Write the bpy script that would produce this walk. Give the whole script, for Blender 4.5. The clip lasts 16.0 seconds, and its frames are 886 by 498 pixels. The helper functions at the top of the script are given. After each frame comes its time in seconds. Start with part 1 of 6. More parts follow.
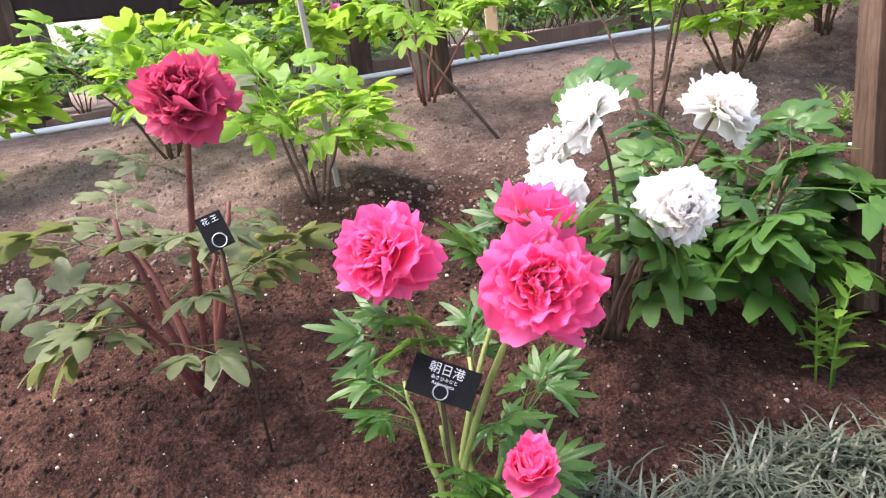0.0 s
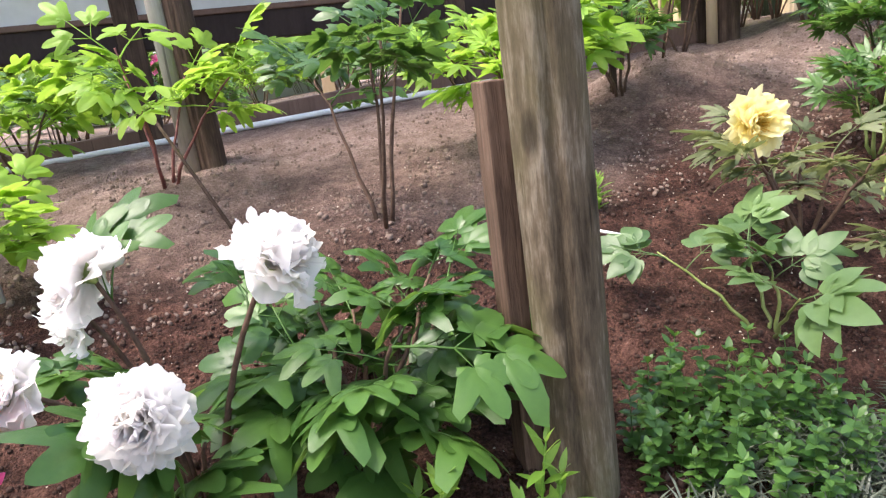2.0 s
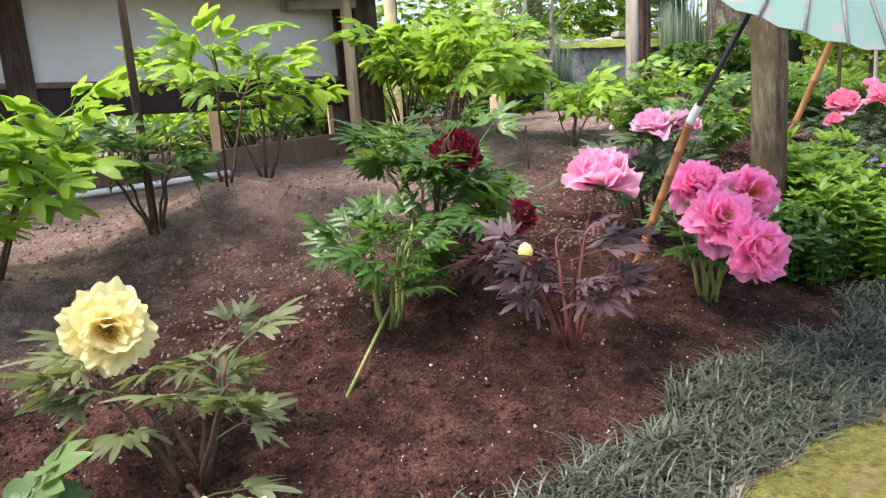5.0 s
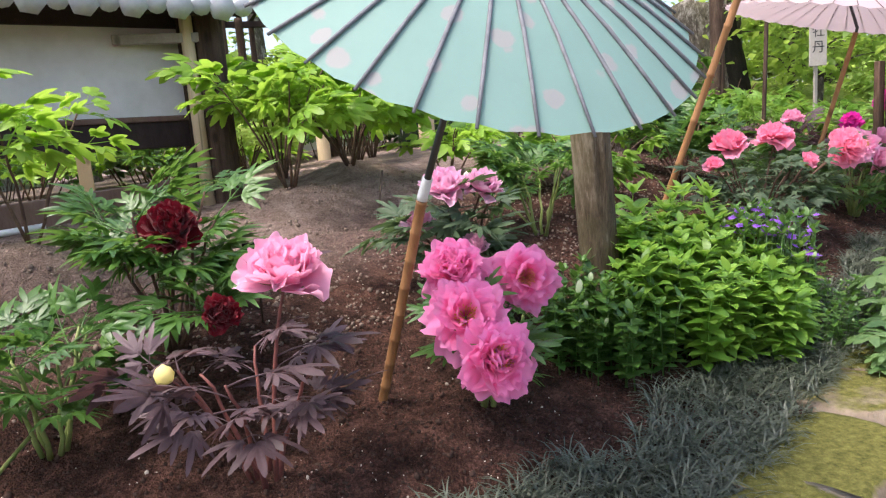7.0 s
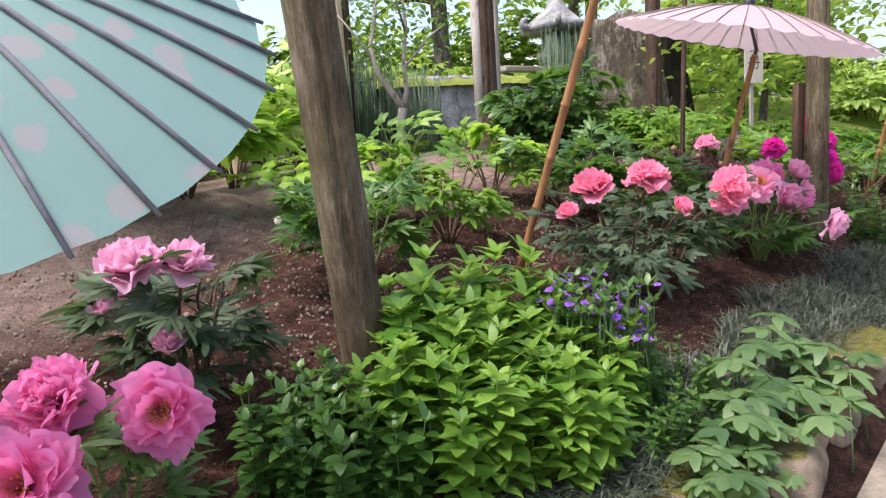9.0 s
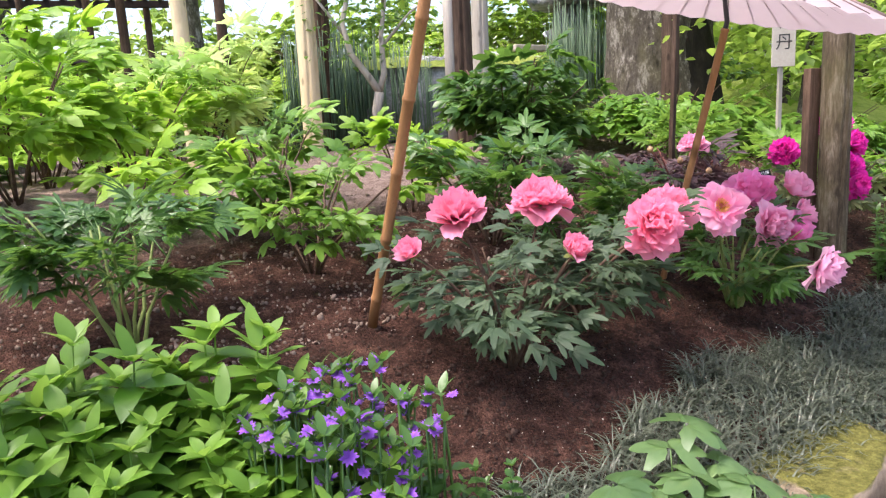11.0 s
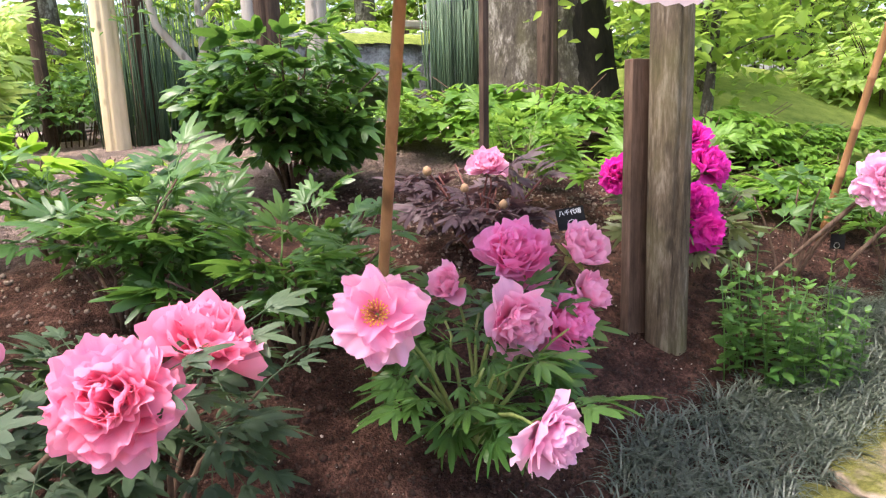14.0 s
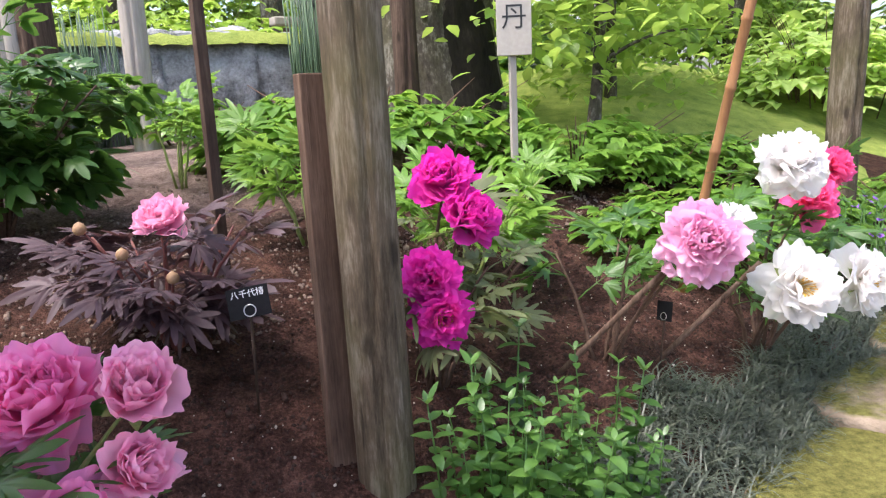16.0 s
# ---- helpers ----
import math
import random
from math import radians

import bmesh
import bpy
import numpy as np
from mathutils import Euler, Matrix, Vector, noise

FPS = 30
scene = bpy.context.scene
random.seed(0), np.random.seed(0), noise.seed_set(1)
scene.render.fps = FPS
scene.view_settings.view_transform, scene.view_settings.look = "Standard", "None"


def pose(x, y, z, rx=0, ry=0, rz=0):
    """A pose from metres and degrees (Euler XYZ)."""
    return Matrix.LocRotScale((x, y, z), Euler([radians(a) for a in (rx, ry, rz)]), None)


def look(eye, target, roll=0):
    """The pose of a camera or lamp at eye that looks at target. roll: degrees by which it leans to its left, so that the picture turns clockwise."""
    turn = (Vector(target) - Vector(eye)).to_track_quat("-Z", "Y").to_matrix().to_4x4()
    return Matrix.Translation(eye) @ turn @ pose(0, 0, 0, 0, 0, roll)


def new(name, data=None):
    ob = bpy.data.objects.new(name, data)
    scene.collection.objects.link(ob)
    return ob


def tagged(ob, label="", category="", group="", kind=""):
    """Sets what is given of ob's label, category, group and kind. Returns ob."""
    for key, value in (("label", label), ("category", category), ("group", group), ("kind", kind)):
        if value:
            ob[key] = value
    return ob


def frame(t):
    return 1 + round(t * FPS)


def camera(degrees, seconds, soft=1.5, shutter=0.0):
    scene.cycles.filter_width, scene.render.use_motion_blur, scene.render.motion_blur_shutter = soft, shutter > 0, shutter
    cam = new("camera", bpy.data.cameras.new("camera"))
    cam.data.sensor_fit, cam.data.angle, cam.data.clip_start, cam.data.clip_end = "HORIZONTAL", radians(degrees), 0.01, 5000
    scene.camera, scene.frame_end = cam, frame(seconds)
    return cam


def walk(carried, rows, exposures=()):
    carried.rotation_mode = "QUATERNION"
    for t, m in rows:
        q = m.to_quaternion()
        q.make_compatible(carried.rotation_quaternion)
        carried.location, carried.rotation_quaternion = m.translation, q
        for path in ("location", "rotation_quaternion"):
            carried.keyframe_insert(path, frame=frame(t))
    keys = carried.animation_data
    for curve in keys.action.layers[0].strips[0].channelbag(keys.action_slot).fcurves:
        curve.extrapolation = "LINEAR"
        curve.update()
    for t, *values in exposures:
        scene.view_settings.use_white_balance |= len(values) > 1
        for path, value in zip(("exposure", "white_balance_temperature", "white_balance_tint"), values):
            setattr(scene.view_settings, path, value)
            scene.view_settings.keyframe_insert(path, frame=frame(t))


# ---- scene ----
cam = camera(66.1, 16.0, soft=1.25)
PATH = [
    (0.0, (0.019, -0.111, 0.828), (-0.010, 1.614, 0.315), -6.57),
    (0.5, (0.155, 0.052, 0.861), (0.144, 1.775, 0.340), -6.37),
    (1.0, (0.326, 0.110, 0.868), (0.356, 1.833, 0.347), -6.28),
    (1.5, (0.596, 0.103, 0.913), (0.621, 1.831, 0.410), -6.43),
    (2.0, (0.881, 0.268, 0.911), (1.032, 2.002, 0.451), -7.23),
    (2.5, (1.091, 0.412, 0.935), (1.530, 2.111, 0.534), -5.74),
    (3.0, (1.313, 0.390, 0.939), (1.811, 2.073, 0.543), -5.46),
    (3.5, (1.582, 0.352, 1.003), (2.035, 2.053, 0.627), -5.82),
    (4.0, (1.883, 0.471, 1.020), (2.373, 2.163, 0.650), -5.40),
    (4.5, (2.090, 0.600, 1.054), (2.712, 2.255, 0.717), -4.38),
    (4.7, (2.196, 0.607, 1.044), (2.833, 2.258, 0.711), -4.25),
    (6.8, (3.337, 0.770, 1.129), (4.002, 2.418, 0.844), -4.43),
    (7.0, (3.463, 0.740, 1.147), (4.116, 2.393, 0.862), -4.51),
    (7.5, (3.779, 0.752, 1.165), (4.392, 2.419, 0.876), -4.85),
    (8.0, (4.067, 0.936, 1.210), (4.742, 2.580, 0.923), -4.31),
    (8.5, (4.255, 1.006, 1.202), (4.955, 2.640, 0.917), -3.92),
    (9.0, (4.573, 0.991, 1.264), (5.249, 2.636, 0.983), -3.96),
    (9.5, (4.934, 1.097, 1.299), (5.560, 2.761, 1.019), -3.92),
    (11.8, (6.267, 1.854, 1.310), (6.758, 3.553, 0.976), -2.82),
    (12.0, (6.351, 1.926, 1.326), (6.844, 3.625, 0.993), -2.71),
    (12.5, (6.564, 2.022, 1.316), (7.037, 3.726, 0.980), -2.51),
    (13.0, (6.920, 2.042, 1.371), (7.263, 3.777, 1.035), -3.38),
    (13.5, (7.272, 2.288, 1.354), (7.694, 4.000, 0.991), -3.26),
    (14.0, (7.502, 2.488, 1.375), (8.078, 4.151, 0.997), -2.25),
    (14.5, (7.757, 2.599, 1.359), (8.443, 4.432, 0.950), -2.30),
    (15.0, (8.143, 2.626, 1.429), (8.669, 4.300, 1.029), -3.14),
    (15.5, (8.500, 2.897, 1.448), (9.092, 4.549, 1.046), -3.07),
    (16.0, (8.766, 2.973, 1.432), (9.386, 4.617, 1.043), -2.77),
]
walk(cam, [(t, look(eye, target, roll)) for t, eye, target, roll in PATH], (
    (0.0, 1.95, 6500, 15), (2.0, 1.85, 6550, 14), (3.0, 2.0, 6750, 13), (4.0, 1.93, 6850, 13), (4.5, 1.7, 6750, 13), (7.0, 1.5, 6500, 13),
    (7.5, 1.52, 6500, 13), (8.5, 1.32, 6500, 14), (9.5, 1.54, 6500, 16), (12.0, 1.78, 6550, 14), (13.5, 2.0, 6600, 14), (14.5, 2.0, 6600, 14), (15.5, 1.9, 6400, 14), (16.0, 1.78, 6250, 15)))


# ---- world and light ----
SUN_ELEV, SUN_AZ = radians(66), radians(-100)
world = bpy.data.worlds.new("sky")
scene.world = world
world.use_nodes = True
wn = world.node_tree.nodes
sky = wn.new("ShaderNodeTexSky")
sky.sky_type, sky.sun_disc = "NISHITA", False
sky.sun_elevation, sky.sun_rotation = SUN_ELEV, SUN_AZ
sky.air_density, sky.dust_density, sky.ozone_density = 1.0, 4.0, 0.6
world.node_tree.links.new(sky.outputs[0], wn["Background"].inputs[0])
wn["Background"].inputs[1].default_value = 0.15
sun_data = bpy.data.lights.new("sun", "SUN")
sun_data.energy, sun_data.angle, sun_data.color = 1.5, radians(22), (1.0, 0.96, 0.9)
sun = new("sun", sun_data)
sun_dir = Vector((math.cos(SUN_ELEV) * math.sin(SUN_AZ), math.cos(SUN_ELEV) * math.cos(SUN_AZ), math.sin(SUN_ELEV)))
sun.matrix_world = look(sun_dir * 30, (0, 0, 0))


# ---- materials ----
class Nodes:
    """A small helper to wire one material."""

    def __init__(self, name):
        self.m = bpy.data.materials.new(name)
        self.m.use_nodes = True
        self.n, self.l = self.m.node_tree.nodes, self.m.node_tree.links
        self.b = self.n["Principled BSDF"]
        self.out = self.n["Material Output"]

    def put(self, kind, **values):
        node = self.n.new(kind)
        for k, v in values.items():
            node.inputs[k.replace("_", " ")].default_value = v
        return node

    def coords(self, scale=(1, 1, 1), which="Object"):
        tc = self.n.new("ShaderNodeTexCoord")
        mp = self.n.new("ShaderNodeMapping")
        mp.inputs["Scale"].default_value = scale
        self.l.new(tc.outputs[which], mp.inputs["Vector"])
        return mp.outputs[0]

    def noise(self, scale, detail=4, vec=None, rough=0.6):
        t = self.put("ShaderNodeTexNoise", Scale=scale, Detail=detail, Roughness=rough)
        if vec is not None:
            self.l.new(vec, t.inputs["Vector"])
        return t.outputs["Fac"]

    def ramp(self, fac, stops):
        r = self.n.new("ShaderNodeValToRGB")
        e = r.color_ramp.elements
        while len(e) < len(stops):
            e.new(0.5)
        for el, (p, c) in zip(e, stops):
            el.position, el.color = p, (*c, 1)
        self.l.new(fac, r.inputs[0])
        return r.outputs[0]

    def mix(self, fac, a, b, mode="MIX"):
        x = self.n.new("ShaderNodeMix")
        x.data_type, x.blend_type = "RGBA", mode
        for sock, val in ((x.inputs[0], fac), (x.inputs[6], a), (x.inputs[7], b)):
            if isinstance(val, bpy.types.NodeSocket):
                self.l.new(val, sock)
            else:
                sock.default_value = val if not isinstance(val, tuple) else (*val, 1)
        return x.outputs[2]

    def math(self, op, a, b=0.5):
        x = self.n.new("ShaderNodeMath")
        x.operation = op
        for sock, val in ((x.inputs[0], a), (x.inputs[1], b)):
            if isinstance(val, bpy.types.NodeSocket):
                self.l.new(val, sock)
            else:
                sock.default_value = val
        return x.outputs[0]

    def bump(self, height, strength=0.4, dist=0.01):
        b = self.put("ShaderNodeBump", Strength=strength, Distance=dist)
        self.l.new(height, b.inputs["Height"])
        self.l.new(b.outputs[0], self.b.inputs["Normal"])

    def color(self, c):
        if isinstance(c, tuple):
            self.b.inputs["Base Color"].default_value = (*c, 1)
        else:
            self.l.new(c, self.b.inputs["Base Color"])

    def rough(self, v, spec=0.4):
        if isinstance(v, bpy.types.NodeSocket):
            self.l.new(v, self.b.inputs["Roughness"])
        else:
            self.b.inputs["Roughness"].default_value = v
        self.b.inputs["Specular IOR Level"].default_value = spec

    def thin(self, color, share):
        """Lets light through a thin sheet."""
        t = self.n.new("ShaderNodeBsdfTranslucent")
        if isinstance(color, tuple):
            t.inputs[0].default_value = (*color, 1)
        else:
            self.l.new(color, t.inputs[0])
        x = self.n.new("ShaderNodeMixShader")
        x.inputs[0].default_value = share
        self.l.new(self.b.outputs[0], x.inputs[1])
        self.l.new(t.outputs[0], x.inputs[2])
        self.l.new(x.outputs[0], self.out.inputs[0])


def leaf_material(name, dark, light, glow, share=0.4, rough=0.45, spec=0.45):
    k = Nodes(name)
    info = k.n.new("ShaderNodeObjectInfo")
    geo = k.n.new("ShaderNodeNewGeometry")
    r = k.math("ADD", k.math("MULTIPLY", info.outputs["Random"], 0.45), k.math("MULTIPLY", geo.outputs["Random Per Island"], 0.35))
    f = k.math("ADD", r, k.math("MULTIPLY", k.noise(14, 3, k.coords()), 0.4))
    col = k.ramp(f, [(0.2, dark), (0.95, light)])
    spot = k.ramp(k.noise(55, 2, k.coords()), [(0.70, (0, 0, 0)), (0.78, (1, 1, 1))])
    col = k.mix(k.math("MULTIPLY", spot, 0.25), col, (0.22, 0.18, 0.06))
    k.color(col)
    k.rough(rough, spec)
    k.bump(k.noise(60, 3, k.coords((1, 4, 1))), 0.25, 0.002)
    k.thin(k.mix(0.6, col, glow), share)
    return k.m


def petal_material(name, tip, base, share=0.4):
    k = Nodes(name)
    uv = k.n.new("ShaderNodeUVMap")
    sep = k.n.new("ShaderNodeSeparateXYZ")
    k.l.new(uv.outputs[0], sep.inputs[0])
    geo = k.n.new("ShaderNodeNewGeometry")
    f = k.math("ADD", sep.outputs[1], k.math("MULTIPLY", k.math("SUBTRACT", geo.outputs["Random Per Island"], 0.5), 0.35))
    f = k.math("ADD", f, k.math("MULTIPLY", k.math("SUBTRACT", k.noise(5, 3, k.coords((9, 1, 1), "UV")), 0.5), 0.3))
    col = k.ramp(f, [(0.05, base), (0.85, tip)])
    k.color(col)
    k.rough(0.6, 0.2)
    k.b.inputs["Sheen Weight"].default_value = 0.15
    k.bump(k.noise(7, 2, k.coords((8, 1.5, 1), "UV")), 0.35, 0.004)
    k.thin(col, share)
    return k.m


def wood_material(name, stops, along=2.5, across=26, rough=0.85, bump=0.6, moss=0.0):
    """Weathered wood: fine grain, broad worn patches, drying cracks and knots."""
    k = Nodes(name)
    warp = k.put("ShaderNodeVectorMath")
    wob = k.put("ShaderNodeTexNoise", Scale=2.3, Detail=2.0)
    k.l.new(k.coords((across, across, along)), warp.inputs[0])
    k.l.new(wob.outputs["Color"], warp.inputs[1])
    v = warp.outputs[0]
    grain, fine = k.noise(1.0, 6, v, 0.7), k.noise(3.4, 4, v, 0.7)
    patch = k.noise(5.0, 5, k.coords((1, 1, 0.45)), 0.65)
    f = k.math("ADD", k.math("ADD", k.math("MULTIPLY", grain, 0.34), k.math("MULTIPLY", fine, 0.26)), k.math("MULTIPLY", patch, 0.40))
    col = k.ramp(f, stops)
    if moss:
        col = k.mix(k.math("MULTIPLY", k.ramp(k.noise(4, 5, k.coords((1, 1, 0.5))), [(0.45, (0, 0, 0)), (0.7, (1, 1, 1))]), moss), col, (0.115, 0.11, 0.042))
    crack = k.ramp(k.noise(1.0, 3, k.coords((across * 1.3, across * 1.3, along * 0.45))), [(0.27, (0, 0, 0)), (0.33, (1, 1, 1))])
    cell = k.n.new("ShaderNodeTexVoronoi")
    cell.inputs["Scale"].default_value = 1.0
    k.l.new(k.coords((7, 7, 3.2)), cell.inputs["Vector"])
    knot = k.ramp(cell.outputs["Distance"], [(0.08, (0, 0, 0)), (0.17, (1, 1, 1))])
    hole = k.math("MULTIPLY", crack, knot)
    col = k.mix(k.math("MULTIPLY", k.math("SUBTRACT", 1.0, hole), 0.62), col, tuple(c * 0.3 for c in stops[0][1]))
    k.color(col)
    k.rough(rough, 0.2)
    k.bump(k.math("ADD", k.math("ADD", grain, k.math("MULTIPLY", fine, 0.6)), k.math("MULTIPLY", hole, 0.5)), bump, 0.006)
    return k.m


def plain_material(name, a, b, scale=6, rough=0.7, spec=0.3, bump=0.2, metal=0.0, dist=0.003):
    k = Nodes(name)
    col = k.ramp(k.math("ADD", k.math("MULTIPLY", k.noise(scale, 5, k.coords()), 0.7), k.math("MULTIPLY", k.noise(scale * 9, 2, k.coords()), 0.3)), [(0.3, a), (0.7, b)])
    k.color(col)
    k.rough(rough, spec)
    k.b.inputs["Metallic"].default_value = metal
    if bump:
        k.bump(k.noise(scale * 8, 4, k.coords()), bump, dist)
    return k.m


def soil_material():
    k = Nodes("garden_soil")
    at = k.n.new("ShaderNodeAttribute")
    at.attribute_name = "dry_sunlit"
    big, mid, fine = k.noise(1.1, 4, k.coords()), k.noise(9, 5, k.coords(), 0.7), k.noise(85, 4, k.coords(), 0.75)
    # damp red-brown soil, darkened further for the shade over the front
    damp_shaded = k.ramp(k.math("ADD", k.math("MULTIPLY", mid, 0.55), k.math("MULTIPLY", fine, 0.45)), [(0.38, (0.016, 0.007, 0.005)), (0.5, (0.068, 0.031, 0.022)), (0.66, (0.215, 0.108, 0.080))])
    # dry dusty soil; sunlight at the back is painted into its paleness too
    pale = k.ramp(k.math("ADD", k.math("MULTIPLY", mid, 0.5), k.math("MULTIPLY", fine, 0.5)), [(0.34, (0.12, 0.076, 0.060)), (0.5, (0.285, 0.203, 0.17)), (0.66, (0.50, 0.385, 0.335))])
    f = k.ramp(k.math("ADD", k.math("MULTIPLY", at.outputs["Fac"], 0.8), k.math("MULTIPLY", big, 0.4)), [(0.30, (0, 0, 0)), (0.85, (1, 1, 1))])
    col = k.mix(f, damp_shaded, pale)
    grit = k.n.new("ShaderNodeTexVoronoi")
    grit.inputs["Scale"].default_value = 130
    k.l.new(k.coords(), grit.inputs["Vector"])
    speck = k.ramp(grit.outputs["Distance"], [(0.10, (1, 1, 1)), (0.2, (0, 0, 0))])
    thin = k.ramp(k.noise(38, 2, k.coords()), [(0.58, (0, 0, 0)), (0.66, (1, 1, 1))])
    col = k.mix(k.math("MULTIPLY", k.math("MULTIPLY", speck, thin), 0.7), col, (0.36, 0.30, 0.25))
    k.color(col)
    k.rough(0.95, 0.15)
    k.bump(k.math("ADD", k.math("MULTIPLY", mid, 0.9), k.math("ADD", fine, k.math("MULTIPLY", grit.outputs["Distance"], 0.4))), 1.0, 0.03)
    return k.m


def moss_material():
    k = Nodes("mossy_stone")
    geo = k.n.new("ShaderNodeNewGeometry")
    sep = k.n.new("ShaderNodeSeparateXYZ")
    k.l.new(geo.outputs["Normal"], sep.inputs[0])
    stone = k.ramp(k.noise(7, 6, k.coords()), [(0.3, (0.10, 0.075, 0.055)), (0.7, (0.34, 0.27, 0.20))])
    green = k.ramp(k.noise(34, 5, k.coords(), 0.7), [(0.3, (0.05, 0.05, 0.012)), (0.7, (0.17, 0.16, 0.045))])
    up = k.math("ADD", sep.outputs[2], k.math("MULTIPLY", k.math("SUBTRACT", k.noise(5, 4, k.coords()), 0.5), 1.4))
    info = k.n.new("ShaderNodeObjectInfo")
    up = k.math("SUBTRACT", up, k.math("MULTIPLY", info.outputs["Random"], 0.35))
    k.color(k.mix(k.ramp(up, [(0.45, (0, 0, 0)), (0.7, (1, 1, 1))]), stone, green))
    k.rough(0.95, 0.1)
    k.bump(k.math("ADD", k.noise(90, 4, k.coords()), k.noise(12, 4, k.coords())), 0.8, 0.012)
    return k.m


def paper_material(name, ground, spot, share):
    k = Nodes(name)
    v = k.n.new("ShaderNodeTexVoronoi")
    v.inputs["Scale"].default_value = 11.0
    v.inputs["Randomness"].default_value = 0.9
    k.l.new(k.coords(), v.inputs["Vector"])
    edge = k.math("ADD", v.outputs["Distance"], k.math("MULTIPLY", k.math("SUBTRACT", k.noise(30, 2, k.coords()), 0.5), 0.22))
    petal = k.ramp(edge, [(0.24, (1, 1, 1)), (0.30, (0, 0, 0))])
    col = k.mix(k.noise(9, 4, k.coords()), ground, tuple(min(1, c * 1.12) for c in ground))
    col = k.mix(k.math("MULTIPLY", petal, 0.5), col, spot)
    k.color(col)
    k.rough(0.6, 0.25)
    k.bump(k.noise(25, 3, k.coords()), 0.2, 0.003)
    k.thin(col, share)
    return k.m


LIME = leaf_material("lime_leaf", (0.11, 0.25, 0.02), (0.37, 0.57, 0.075), (0.46, 0.68, 0.08), 0.52)
PALELIME = leaf_material("pale_lime_leaf", (0.27, 0.42, 0.09), (0.58, 0.72, 0.26), (0.7, 0.82, 0.25), 0.5)
PALEGREEN = leaf_material("pale_green_leaf", (0.045, 0.105, 0.034), (0.18, 0.285, 0.105), (0.3, 0.45, 0.12), 0.4, 0.35, 0.5)
GREEN = leaf_material("green_leaf", (0.024, 0.078, 0.018), (0.105, 0.215, 0.042), (0.2, 0.36, 0.05), 0.36, 0.33, 0.5)
BLUE = leaf_material("blue_green_leaf", (0.028, 0.055, 0.028), (0.098, 0.145, 0.076), (0.18, 0.28, 0.08), 0.3, 0.5, 0.32)
OLIVE = leaf_material("olive_leaf", (0.055, 0.075, 0.03), (0.22, 0.25, 0.11), (0.3, 0.34, 0.1), 0.35, 0.5)
BRONZE = leaf_material("bronze_leaf", (0.040, 0.023, 0.027), (0.165, 0.108, 0.118), (0.2, 0.08, 0.07), 0.25, 0.5, 0.35)
FRESH = leaf_material("fresh_herb_leaf", (0.06, 0.16, 0.016), (0.25, 0.42, 0.07), (0.38, 0.58, 0.09), 0.45, 0.4)
SILVER = leaf_material("dwarf_lily_turf", (0.018, 0.027, 0.017), (0.147, 0.165, 0.120), (0.1, 0.15, 0.06), 0.15, 0.4, 0.5)
CROWN = leaf_material("tree_leaf", (0.09, 0.18, 0.02), (0.34, 0.48, 0.08), (0.55, 0.72, 0.14), 0.55)
REED = leaf_material("horsetail_stem", (0.03, 0.07, 0.04), (0.13, 0.2, 0.11), (0.1, 0.2, 0.05), 0.1, 0.5)

HOT = petal_material("hot_pink_petal", (0.95, 0.15, 0.39), (0.90, 0.045, 0.25), 0.5)
SALMON = petal_material("salmon_pink_petal", (0.95, 0.37, 0.53), (0.92, 0.14, 0.33), 0.5)
PINK = petal_material("soft_pink_petal", (0.95, 0.50, 0.68), (0.93, 0.18, 0.45), 0.5)
ORCHID = petal_material("orchid_pink_petal", (0.96, 0.36, 0.65), (0.92, 0.13, 0.43), 0.55)
PALE = petal_material("pale_pink_petal", (0.90, 0.54, 0.72), (0.86, 0.32, 0.54), 0.5)
WHITE = petal_material("white_petal", (0.92, 0.90, 0.885), (0.94, 0.91, 0.86), 0.66)
YELLOW = petal_material("yellow_petal", (0.93, 0.86, 0.48), (0.90, 0.72, 0.16), 0.45)
MAGENTA = petal_material("magenta_petal", (0.84, 0.05, 0.50), (0.64, 0.015, 0.31), 0.55)
WINE = petal_material("wine_red_petal", (0.66, 0.085, 0.19), (0.40, 0.01, 0.06), 0.45)
CRIMSON = petal_material("dark_crimson_petal", (0.17, 0.005, 0.014), (0.07, 0.001, 0.005), 0.25)
VIOLET = petal_material("violet_petal", (0.36, 0.13, 0.68), (0.22, 0.06, 0.50), 0.35)
STAMEN = plain_material("yellow_stamens", (0.62, 0.30, 0.03), (0.85, 0.6, 0.1), 60, 0.7)

BUDTAN = plain_material("tan_pink_bud", (0.22, 0.15, 0.07), (0.42, 0.25, 0.15), 40, 0.6)
STEM_G = plain_material("green_stem", (0.13, 0.18, 0.04), (0.28, 0.32, 0.11), 20, 0.5)
STEM_B = plain_material("woody_stem", (0.055, 0.032, 0.022), (0.16, 0.10, 0.07), 40, 0.85, 0.2, 0.6)
STEM_R = plain_material("reddish_stem", (0.10, 0.03, 0.03), (0.24, 0.09, 0.07), 30, 0.55)
POST = wood_material("weathered_post_wood", [(0.38, (0.034, 0.024, 0.015)), (0.5, (0.105, 0.080, 0.052)), (0.60, (0.24, 0.20, 0.15))], 4.5, 32, 0.88, 0.9, 0.6)
PLANK = wood_material("brown_plank_wood", [(0.38, (0.045, 0.027, 0.018)), (0.5, (0.115, 0.072, 0.050)), (0.62, (0.21, 0.14, 0.10))], 2.0, 34, 0.85, 0.7)
OLD = wood_material("dark_old_wood", [(0.36, (0.022, 0.014, 0.010)), (0.52, (0.075, 0.048, 0.034)), (0.7, (0.18, 0.125, 0.09))], 2.0, 26, 0.9, 0.6)
